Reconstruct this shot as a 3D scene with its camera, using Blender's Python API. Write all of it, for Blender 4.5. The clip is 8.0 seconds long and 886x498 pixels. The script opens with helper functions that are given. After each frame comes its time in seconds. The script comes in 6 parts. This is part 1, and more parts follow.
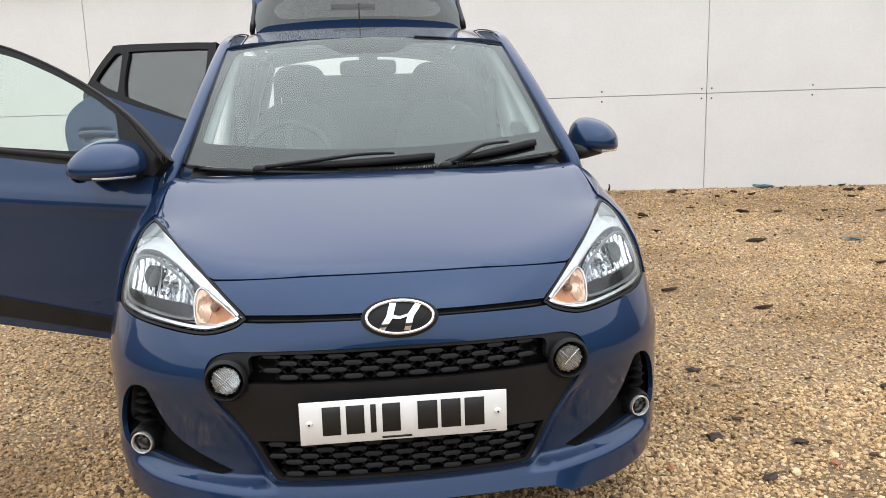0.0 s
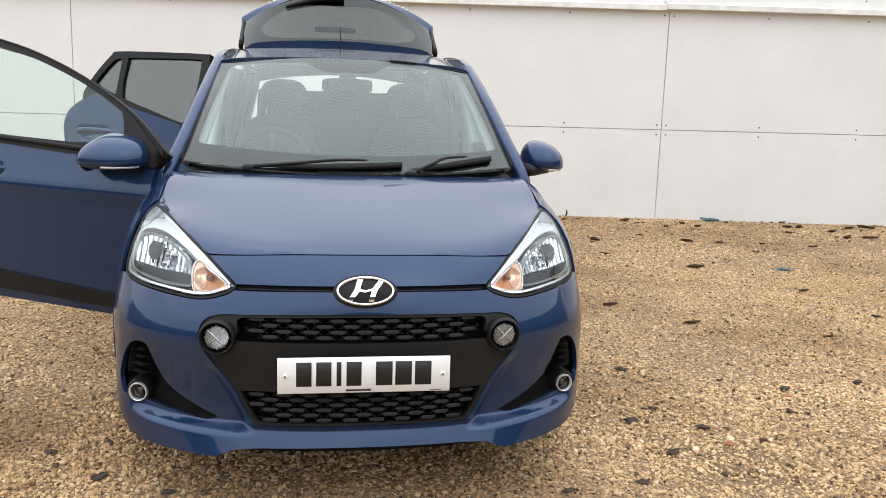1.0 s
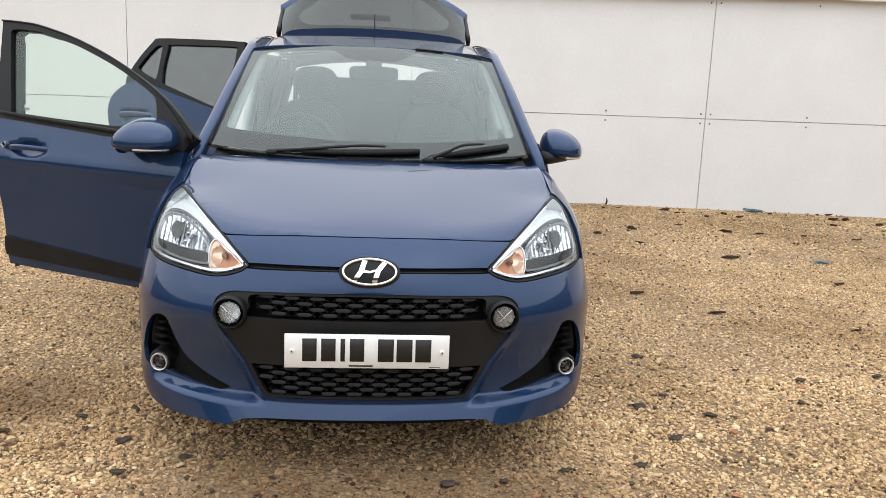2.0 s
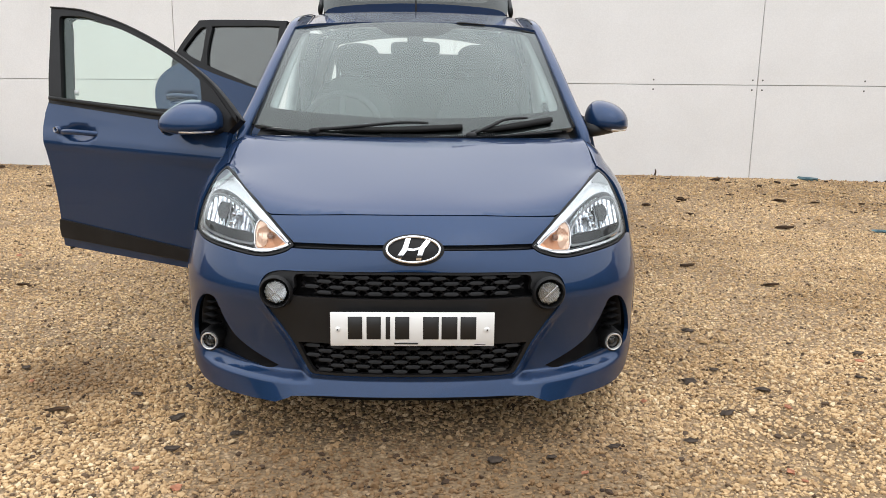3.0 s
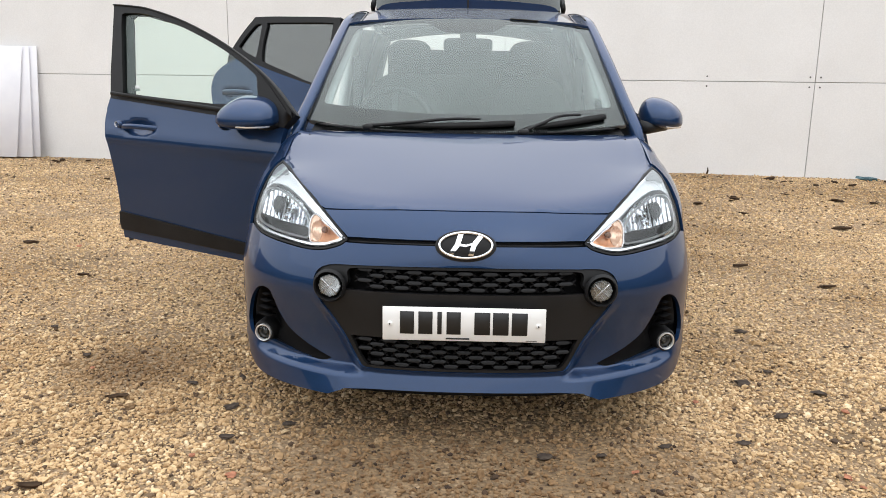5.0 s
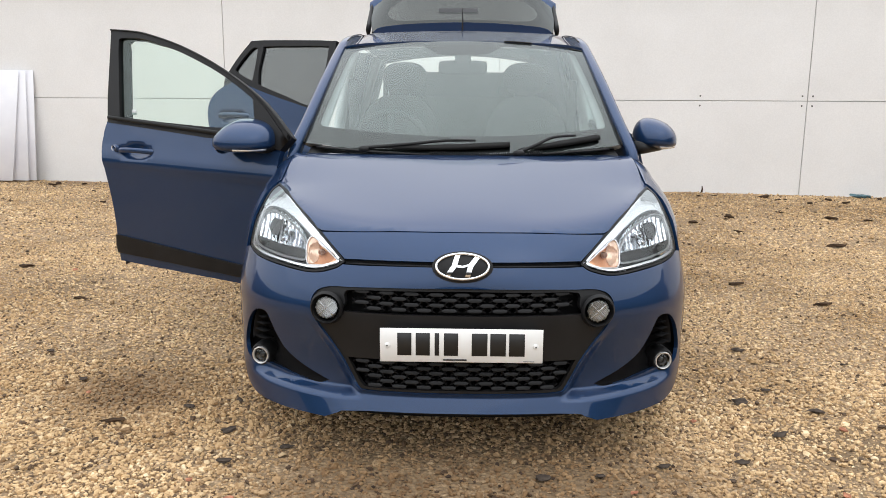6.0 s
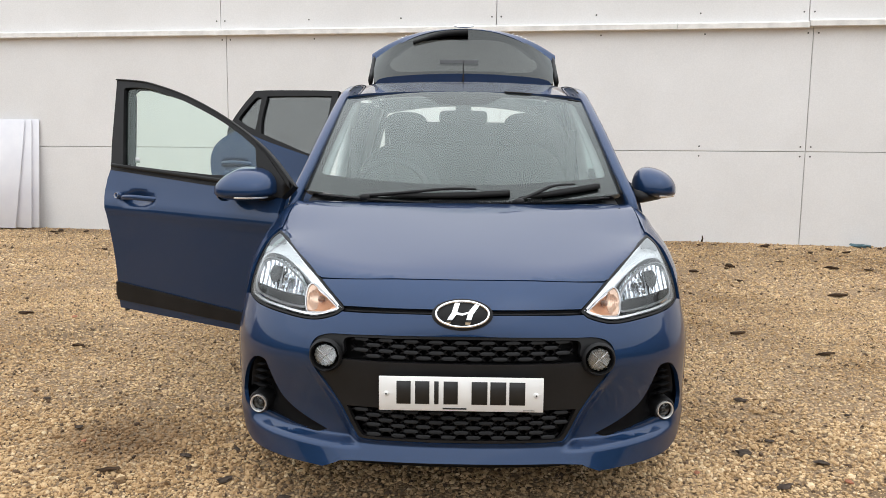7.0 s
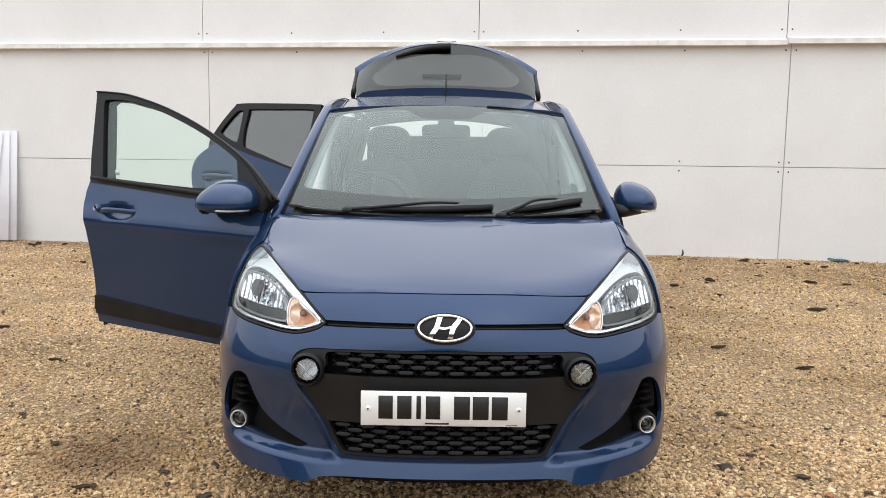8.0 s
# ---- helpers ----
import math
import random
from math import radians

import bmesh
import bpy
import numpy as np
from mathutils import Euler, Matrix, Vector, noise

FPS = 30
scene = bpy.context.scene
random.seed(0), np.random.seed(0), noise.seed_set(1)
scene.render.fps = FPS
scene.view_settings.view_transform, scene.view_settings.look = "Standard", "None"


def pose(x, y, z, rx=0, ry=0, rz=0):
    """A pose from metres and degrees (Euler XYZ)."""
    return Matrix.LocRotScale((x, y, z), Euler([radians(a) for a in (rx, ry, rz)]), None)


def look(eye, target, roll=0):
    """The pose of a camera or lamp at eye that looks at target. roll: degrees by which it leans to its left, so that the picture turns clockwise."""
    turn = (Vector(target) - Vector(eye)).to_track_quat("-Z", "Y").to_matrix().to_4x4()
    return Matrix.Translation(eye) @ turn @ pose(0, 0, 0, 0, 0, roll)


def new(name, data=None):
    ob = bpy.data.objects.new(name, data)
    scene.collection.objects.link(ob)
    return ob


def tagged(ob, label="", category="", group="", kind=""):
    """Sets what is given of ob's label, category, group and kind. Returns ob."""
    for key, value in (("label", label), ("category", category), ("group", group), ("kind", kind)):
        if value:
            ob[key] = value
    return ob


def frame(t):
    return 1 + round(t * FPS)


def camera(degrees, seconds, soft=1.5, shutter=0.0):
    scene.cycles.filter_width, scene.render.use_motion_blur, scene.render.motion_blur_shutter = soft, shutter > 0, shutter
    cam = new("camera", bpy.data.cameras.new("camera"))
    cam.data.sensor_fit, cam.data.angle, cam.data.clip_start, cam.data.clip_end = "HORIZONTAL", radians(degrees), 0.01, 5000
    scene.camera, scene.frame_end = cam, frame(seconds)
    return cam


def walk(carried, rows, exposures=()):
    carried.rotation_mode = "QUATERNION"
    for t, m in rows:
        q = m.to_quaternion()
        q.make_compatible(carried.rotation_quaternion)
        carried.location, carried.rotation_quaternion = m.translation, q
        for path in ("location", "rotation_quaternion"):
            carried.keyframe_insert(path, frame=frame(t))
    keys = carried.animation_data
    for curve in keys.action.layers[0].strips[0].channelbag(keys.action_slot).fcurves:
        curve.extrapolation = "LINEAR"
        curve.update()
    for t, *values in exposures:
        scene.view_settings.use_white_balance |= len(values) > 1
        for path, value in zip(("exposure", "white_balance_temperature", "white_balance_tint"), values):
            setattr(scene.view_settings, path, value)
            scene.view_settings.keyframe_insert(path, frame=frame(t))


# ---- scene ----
FOV = 57.63
ROWS = [
    (0, -0.109, -1.9054, 1.2406, -6.514, -10.994, 1.674),
    (0.2, -0.1144, -1.9777, 1.2507, -8.3924, -11.0706, 0.8376),
    (0.5, -0.1329, -2.1318, 1.1971, -9.732, -10.052, -0.64),
    (0.8, -0.1357, -2.2694, 1.2077, -9.5015, -9.8518, -1.4146),
    (1, -0.1487, -2.3464, 1.2193, -9.073, -9.31, -1.788),
    (1.2, -0.1176, -2.3888, 1.2367, -8.0166, -9.1233, -2.3767),
    (2.3, 0.0099, -2.4668, 1.2351, -4.51, -11.1266, -1.6579),
    (2.5, 0.0136, -2.45, 1.2396, -3.767, -11.505, -1.138),
    (3, 0.0076, -2.4459, 1.2395, -1.984, -12.331, -0.739),
    (3.5, 0.0003, -2.454, 1.2448, -0.746, -12.467, -0.362),
    (4, -0.0099, -2.4592, 1.247, 0.423, -12.394, -0.588),
    (4.5, -0.0144, -2.4607, 1.2424, 1.232, -12.554, -0.8),
    (4.7, -0.0143, -2.4541, 1.2392, 1.2769, -12.6401, -0.8659),
    (5.8, -0.0173, -2.4649, 1.2432, 1.3548, -11.9465, -0.4548),
    (6, -0.0165, -2.4634, 1.2454, 1.055, -11.2, -0.427),
    (6.2, -0.0082, -2.4683, 1.2483, 0.8888, -10.3361, -0.2747),
    (6.5, -0.0121, -2.4695, 1.2474, 0.718, -8.974, -0.294),
    (7, -0.0135, -2.4642, 1.2408, 1.151, -7.729, -0.597),
    (7.5, -0.0151, -2.4658, 1.2434, 0.621, -6.937, -0.809),
    (8, -0.0162, -2.4586, 1.2416, -0.138, -6.75, -0.888),
]


def eye_pose(x, y, z, yaw, pitch, roll):
    a, b = radians(yaw), radians(pitch)
    ahead = Vector((-math.sin(a) * math.cos(b), math.cos(a) * math.cos(b), math.sin(b)))
    return look((x, y, z), Vector((x, y, z)) + ahead, -roll)


cam = camera(FOV, 8.0, 0.6)
walk(cam, [(r[0], eye_pose(*r[1:])) for r in ROWS], [(0.0, 0.10), (0.5, 0.14), (1.0, 0.12), (2.5, 0.08), (4.5, 0.12), (6.0, 0.10), (7.0, -0.02), (8.0, 0.06)])

# ---- world and light: a bright overcast day ----
world = bpy.data.worlds.new("overcast")
scene.world = world
world.use_nodes = True
wn, wl = world.node_tree.nodes, world.node_tree.links
sky = wn.new("ShaderNodeTexSky")
sky.sky_type, sky.sun_disc = "NISHITA", False
sky.sun_elevation, sky.sun_rotation = radians(50), radians(150)
sky.dust_density, sky.air_density = 3.0, 1.0
pale = wn.new("ShaderNodeHueSaturation")
pale.inputs["Saturation"].default_value = 0.18
wl.new(sky.outputs[0], pale.inputs["Color"])
cloud = wn.new("ShaderNodeMixRGB")
cloud.inputs[0].default_value = 0.8
cloud.inputs[2].default_value = (18.5, 19.1, 20.0, 1)
wl.new(pale.outputs[0], cloud.inputs[1])
# an overcast sky is three times as bright overhead as at the horizon
way = wn.new("ShaderNodeTexCoord")
split = wn.new("ShaderNodeSeparateXYZ")
wl.new(way.outputs["Generated"], split.inputs[0])
grade = wn.new("ShaderNodeMapRange")
grade.inputs["To Min"].default_value, grade.inputs["To Max"].default_value = 0.48, 1.0
wl.new(split.outputs["Z"], grade.inputs["Value"])
veil = wn.new("ShaderNodeVectorMath")
veil.operation = "SCALE"
wl.new(cloud.outputs[0], veil.inputs[0])
wl.new(grade.outputs[0], veil.inputs["Scale"])
wl.new(veil.outputs[0], wn["Background"].inputs[0])
wn["Background"].inputs[1].default_value = 0.13

sun_data = bpy.data.lights.new("sun", "SUN")
sun_data.energy, sun_data.angle, sun_data.color = 0.6, radians(110), (1.0, 0.97, 0.92)
sun = new("sun", sun_data)
sun.matrix_world = look((-3, -3, 12), (0, 0, 0))


# ---- materials ----
def material(name, colour, rough=0.5, metal=0.0, coat=0.0, spec=0.5):
    m = bpy.data.materials.new(name)
    m.use_nodes = True
    b = m.node_tree.nodes["Principled BSDF"]
    b.inputs["Base Color"].default_value = (*colour, 1)
    b.inputs["Roughness"].default_value = rough
    b.inputs["Metallic"].default_value = metal
    b.inputs["Coat Weight"].default_value = coat
    b.inputs["Coat Roughness"].default_value = 0.03
    b.inputs["Specular IOR Level"].default_value = spec
    return m


def node(m, kind, **values):
    n = m.node_tree.nodes.new(kind)
    for key, value in values.items():
        n.inputs[key.replace("_", " ")].default_value = value
    return n


def link(m, a, b):
    m.node_tree.links.new(a, b)


def bsdf(m):
    return m.node_tree.nodes["Principled BSDF"]


def coords(m, which="Object"):
    return m.node_tree.nodes.new("ShaderNodeTexCoord").outputs[which]


def noise_tex(m, scale, detail=4.0, rough=0.55, vec=None):
    n = node(m, "ShaderNodeTexNoise", Scale=scale, Detail=detail, Roughness=rough)
    link(m, vec if vec else coords(m), n.inputs["Vector"])
    return n


def ramp(m, source, stops):
    r = m.node_tree.nodes.new("ShaderNodeValToRGB")
    link(m, source, r.inputs[0])
    e = r.color_ramp.elements
    while len(e) < len(stops):
        e.new(0.5)
    for el, (pos, col) in zip(e, stops):
        el.position, el.color = pos, (*col, 1)
    return r


def bump(m, source, strength, distance, target=None):
    b = node(m, "ShaderNodeBump", Strength=strength, Distance=distance)
    link(m, source, b.inputs["Height"])
    link(m, b.outputs[0], (target or bsdf(m)).inputs["Normal"])
    return b


def mixed(m, fac, a, b, mode="MIX"):
    x = m.node_tree.nodes.new("ShaderNodeMixRGB")
    x.blend_type = mode
    for sock, v in zip(x.inputs, (fac, a, b)):
        if isinstance(v, (int, float)):
            sock.default_value = v
        elif isinstance(v, tuple):
            sock.default_value = (*v, 1)
        else:
            link(m, v, sock)
    return x.outputs[0]


def paint():
    m = material("blue_metallic_paint", (0.008, 0.036, 0.11), 0.34, 0.42, 1.0, 0.2)
    bsdf(m).inputs["Coat IOR"].default_value = 1.44
    bsdf(m).inputs["Specular Tint"].default_value = (0.10, 0.20, 0.42, 1)
    flake = node(m, "ShaderNodeTexVoronoi", Scale=900.0)
    link(m, coords(m), flake.inputs["Vector"])
    c = ramp(m, flake.outputs["Color"], [(0.0, (0.0100, 0.0285, 0.076)), (1.0, (0.0160, 0.045, 0.116))])
    dust = noise_tex(m, 9.0, 6.0)
    d = ramp(m, dust.outputs[0], [(0.52, (0, 0, 0)), (0.8, (0.010, 0.010, 0.010))])
    link(m, mixed(m, d.outputs[0], c.outputs[0], (0.30, 0.29, 0.27)), bsdf(m).inputs["Base Color"])
    r = ramp(m, dust.outputs[0], [(0.4, (0.025, 0.025, 0.025)), (0.8, (0.05, 0.05, 0.05))])
    link(m, r.outputs[0], bsdf(m).inputs["Coat Roughness"])
    return m


def plastic(name, colour, rough, grain=900.0, strength=0.12, spec=0.5):
    m = material(name, colour, rough, spec=spec)
    n = noise_tex(m, grain, 2.0)
    bump(m, n.outputs[0], strength, 0.0006)
    w = noise_tex(m, 6.0, 5.0)
    c2 = tuple(min(1, v * 1.35 + 0.004) for v in colour)
    link(m, ramp(m, w.outputs[0], [(0.35, colour), (0.75, c2)]).outputs[0], bsdf(m).inputs["Base Color"])
    return m


def pane(name, tint, ior=1.5, gloss=0.0):
    m = bpy.data.materials.new(name)
    m.use_nodes = True
    nt = m.node_tree
    nt.nodes.remove(nt.nodes["Principled BSDF"])
    clear = nt.nodes.new("ShaderNodeBsdfTransparent")
    clear.inputs[0].default_value = (*tint, 1)
    shine = nt.nodes.new("ShaderNodeBsdfGlossy")
    shine.inputs["Roughness"].default_value = gloss
    shine.inputs["Color"].default_value = (0.95, 1.0, 0.99, 1)
    f = nt.nodes.new("ShaderNodeFresnel")
    f.inputs["IOR"].default_value = ior
    x = nt.nodes.new("ShaderNodeMixShader")
    link(m, f.outputs[0], x.inputs[0])
    link(m, clear.outputs[0], x.inputs[1])
    link(m, shine.outputs[0], x.inputs[2])
    link(m, x.outputs[0], nt.nodes["Material Output"].inputs[0])
    return m


def inner_face(name, tint):
    m = bpy.data.materials.new(name)
    m.use_nodes = True
    nt = m.node_tree
    nt.nodes.remove(nt.nodes["Principled BSDF"])
    clear = nt.nodes.new("ShaderNodeBsdfTransparent")
    clear.inputs[0].default_value = (*tint, 1)
    link(m, clear.outputs[0], nt.nodes["Material Output"].inputs[0])
    return m


def hazed_face(name, amount):
    """The inside of the windscreen, with a veil of reflected haze painted on it."""
    m = inner_face(name, (1.0, 1.0, 1.0))
    nt = m.node_tree
    haze = nt.nodes.new("ShaderNodeBsdfDiffuse")
    haze.inputs[0].default_value = (0.72, 0.78, 0.77, 1)
    x = nt.nodes.new("ShaderNodeMixShader")
    n = noise_tex(m, 2.5, 3.0)
    k = ramp(m, n.outputs[0], [(0.3, (amount * 0.85,) * 3), (0.7, (amount * 1.1,) * 3)])
    link(m, k.outputs[0], x.inputs[0])
    link(m, nt.nodes["Transparent BSDF"].outputs[0], x.inputs[1])
    link(m, haze.outputs[0], x.inputs[2])
    link(m, x.outputs[0], nt.nodes["Material Output"].inputs[0])
    return m


INNER = inner_face("glass_inner_face", (1.0, 1.0, 1.0))
HAZED = hazed_face("windscreen_inner_face", 0.13)
PAINT = paint()
BLACK = plastic("black_grained_plastic", (0.007, 0.007, 0.0075), 0.5, spec=0.25)
RECESS = plastic("matt_black_recess", (0.006, 0.006, 0.0065), 0.7, 500.0, 0.1, 0.03)
SATIN = plastic("satin_black_panel", (0.008, 0.008, 0.0085), 0.42, 700.0, 0.06, 0.28)
SLAT = plastic("dark_grey_slat", (0.012, 0.0125, 0.0135), 0.5, 700.0, 0.05, 0.2)
# near-black that puts the shade of hollows and gaps into the colour
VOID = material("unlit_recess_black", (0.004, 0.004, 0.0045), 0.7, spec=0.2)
RUBBER = plastic("black_rubber", (0.007, 0.007, 0.007), 0.6, spec=0.3)
TYRE = plastic("tyre_rubber", (0.018, 0.017, 0.016), 0.8, 300.0, 0.3)
CHROME = material("chrome", (0.86, 0.87, 0.88), 0.06, 1.0)
SILVER = material("silver_bezel", (0.92, 0.93, 0.94), 0.22, 0.7)
REFLECTOR = material("bright_reflector", (0.84, 0.86, 0.88), 0.12, 1.0)
FACETS = material("frosted_reflector", (0.62, 0.63, 0.63), 0.28, 1.0)
AMBER = material("amber_reflector", (0.86, 0.44, 0.24), 0.25, 0.35)
PEACH = material("pale_indicator_reflector", (0.88, 0.62, 0.46), 0.22, 0.5)
LAMPGREY = material("lamp_grey", (0.40, 0.41, 0.42), 0.3, 0.6)
SMOKE = material("smoked_lamp_shelf", (0.055, 0.054, 0.053), 0.25, 0.4)
BULB = material("brown_bulb", (0.22, 0.12, 0.08), 0.2)
ALLOY = material("alloy_wheel", (0.42, 0.43, 0.45), 0.35, 0.8)
PLATE = material("white_plate", (0.80, 0.80, 0.78), 0.3, 0.0, 0.4)
INK = material("black_lettering", (0.012, 0.012, 0.012), 0.4)
FRIT = material("black_glass_border", (0.02, 0.021, 0.022), 0.3)
GLASS = pane("windscreen_glass", (0.80, 0.89, 0.87), 1.60)
SIDEGLASS = pane("side_glass", (0.80, 0.95, 0.89), 1.5)
GATEGLASS = pane("rear_window_glass", (0.10, 0.11, 0.11), 1.52)
TINTED = pane("tinted_glass", (0.10, 0.11, 0.11), 1.8)
LENS = pane("lamp_lens", (0.96, 0.97, 0.98), 1.35)
TRIMGREY = plastic("light_grey_trim", (0.50, 0.52, 0.52), 0.6)
GREYRUN = plastic("grey_glass_channel", (0.035, 0.04, 0.04), 0.7)
CLOTH = plastic("dark_seat_cloth", (0.035, 0.036, 0.04), 0.9, 500.0, 0.4)
DASH = plastic("dark_dashboard", (0.03, 0.031, 0.034), 0.6)
HEADLINER = plastic("grey_headliner", (0.42, 0.43, 0.43), 0.9)


# ---- mesh tools ----
def mesh_from(name, verts, faces, mat=None, smooth=True):
    me = bpy.data.meshes.new(name)
    me.from_pydata([tuple(map(float, v)) for v in verts], [], faces)
    if smooth:
        me.polygons.foreach_set("use_smooth", [True] * len(me.polygons))
    if mat:
        me.materials.append(mat)
    me.update()
    return me


def part(name, data, mat, parent, label="", at=None):
    """One mesh object under a thing or part; data is a bmesh or a mesh."""
    if isinstance(data, bmesh.types.BMesh):
        me = bpy.data.meshes.new(name)
        data.to_mesh(me)
        data.free()
    else:
        me = data
    if mat and not me.materials:
        me.materials.append(mat)
    ob = new(name, me)
    ob.parent = parent
    if at is not None:
        ob.matrix_basis = at
    if label:
        tagged(ob, label)
    return ob


def thing(name, label, category, at=None, group="", kind=""):
    ob = new(name)
    if at is not None:
        ob.matrix_basis = at
    return tagged(ob, label, category, group, kind)


def spline(pts, n=6, closed=True):
    """A smooth curve through the points; a point given twice is a sharp corner."""
    p = np.array(pts, float)
    out, m = [], len(p)
    for i in range(m if closed else m - 1):
        if closed:
            a, b, c, d = p[i - 1], p[i], p[(i + 1) % m], p[(i + 2) % m]
        else:
            a, b, c, d = p[max(i - 1, 0)], p[i], p[i + 1], p[min(i + 2, m - 1)]
        if np.allclose(b, c):
            continue
        for k in range(n):
            t = k / n
            out.append(0.5 * (2 * b + (c - a) * t + (2 * a - 5 * b + 4 * c - d) * t * t + (3 * b - a - 3 * c + d) * t ** 3))
    if not closed:
        out.append(p[-1])
    return np.array(out)


def mirrored(pts):
    """Half an outline from the top middle round to the bottom middle, closed by its mirror image."""
    p = np.array(pts, float)
    q = p[::-1] * (-1, 1)
    keep = [r for r in q if abs(r[0]) > 1e-6]
    return np.vstack([p, keep])


def flip_x(pts):
    return (np.array(pts, float) * (-1, 1))[::-1]


def dense(loop, step):
    out = []
    for a, b in zip(loop, np.roll(loop, -1, axis=0)):
        n = max(1, int(np.linalg.norm(b - a) / step))
        out += [a + (b - a) * k / n for k in range(n)]
    return np.array(out)


def inside(p, loop):
    x, y = p[:, 0], p[:, 1]
    hit = np.zeros(len(p), bool)
    for (ax, ay), (bx, by) in zip(loop, np.roll(loop, -1, axis=0)):
        if ay != by:
            hit ^= ((ay > y) != (by > y)) & (x < (bx - ax) * (y - ay) / (by - ay) + ax)
    return hit


def offset(loop, d):
    """The outline moved inwards by d."""
    p = np.array(loop, float)
    area = 0.5 * np.sum(p[:, 0] * np.roll(p[:, 1], -1) - np.roll(p[:, 0], -1) * p[:, 1])
    t = np.roll(p, -1, axis=0) - np.roll(p, 1, axis=0)
    t /= np.maximum(np.linalg.norm(t, axis=1), 1e-9)[:, None]
    return p + d * np.sign(area) * np.stack([-t[:, 1], t[:, 0]], 1)


def skin(name, outer, holes, surf, step, thick, facing, mat=None, lines=()):
    """A panel of some thickness: the outline with holes, filled and bent over the surface surf(u, v).
    facing: a direction on the panel's outer side; lines: creases along which the mesh is cut."""
    from mathutils import geometry
    loops = [dense(np.array(l, float), step) for l in (outer, *holes)]
    pts, edges = [], []
    for l in loops:
        k = len(pts)
        pts += list(l)
        edges += [(k + i, k + (i + 1) % len(l)) for i in range(len(l))]
    for l in lines:
        k = len(pts)
        pts += list(l)
        edges += [(k + i, k + i + 1) for i in range(len(l) - 1)]
    lo, hi = loops[0].min(0), loops[0].max(0)
    gx, gy = np.meshgrid(np.arange(lo[0], hi[0], step), np.arange(lo[1], hi[1], step))
    g = np.stack([gx.ravel() + (gy.ravel() / step % 2 > 1) * step / 2, gy.ravel()], 1)
    ok = inside(g, loops[0])
    for h in loops[1:]:
        ok &= ~inside(g, h)
    g = g[ok]
    rim_pts = np.array(pts)
    if len(g):
        near = np.array([np.min(np.abs(rim_pts - p).max(1)) for p in g])
        g = g[near > step * 0.4]
    pts += list(g)
    res = geometry.delaunay_2d_cdt([Vector(p) for p in pts], edges, [], 0, 1e-6)
    v2 = np.array([tuple(v) for v in res[0]])
    tris = np.array([f for f in res[2] if len(f) == 3])
    mid = v2[tris].mean(1)
    ok = inside(mid, loops[0])
    for h in loops[1:]:
        ok &= ~inside(mid, h)
    tris = tris[ok]
    used = np.unique(tris)
    remap = -np.ones(len(v2), int)
    remap[used] = np.arange(len(used))
    tris, v2 = remap[tris], v2[used]

    def place(q):
        return np.array([surf(u, v) for u, v in q])
    e = 1e-4
    P = place(v2)
    N = np.cross(place(v2 + (e, 0)) - place(v2 - (e, 0)), place(v2 + (0, e)) - place(v2 - (0, e)))
    N /= np.maximum(np.linalg.norm(N, axis=1), 1e-12)[:, None]
    face_n = np.cross(P[tris[:, 1]] - P[tris[:, 0]], P[tris[:, 2]] - P[tris[:, 0]]).sum(0)
    if N.sum(0) @ np.array(facing) < 0:
        N = -N
    if face_n @ np.array(facing) < 0:
        tris = tris[:, ::-1]
    n = len(P)
    verts = np.vstack([P, P - N * thick])
    count = {}
    for t in tris:
        for a, b in ((t[0], t[1]), (t[1], t[2]), (t[2], t[0])):
            count[(a, b)] = 1
    rims = [(a, b) for a, b in count if (b, a) not in count]
    faces = [tuple(map(int, t)) for t in tris] + [tuple(int(i) + n for i in t[::-1]) for t in tris]
    faces += [(int(b), int(a), int(a) + n, int(b) + n) for a, b in rims]
    me = mesh_from(name, verts, faces, mat)
    nt = len(tris)
    if mat in (GLASS, SIDEGLASS, TINTED, GATEGLASS, LENS):
        me.materials.append(HAZED if mat is GLASS else INNER)
        me.polygons.foreach_set("material_index", [0] * nt + [1] * (len(faces) - nt))
    normals = np.zeros((len(me.loops), 3))
    vi = np.array([l.vertex_index for l in me.loops])
    normals[:3 * nt] = N[vi[:3 * nt]]
    normals[3 * nt:6 * nt] = -N[vi[3 * nt:6 * nt] - n]
    rim_set = {frozenset((int(a), int(b))) for a, b in rims} | {frozenset((int(a) + n, int(b) + n)) for a, b in rims}
    sharp = me.attributes.new("sharp_edge", "BOOLEAN", "EDGE")
    sharp.data.foreach_set("value", [frozenset(ed.vertices) in rim_set for ed in me.edges])
    for i in range(6 * nt, len(me.loops), 4):
        q = [verts[j] for j in vi[i:i + 4]]
        w = np.cross(q[1] - q[0], q[2] - q[0])
        normals[i:i + 4] = w / max(np.linalg.norm(w), 1e-12)
    me.normals_split_custom_set([tuple(v) for v in normals])
    return me


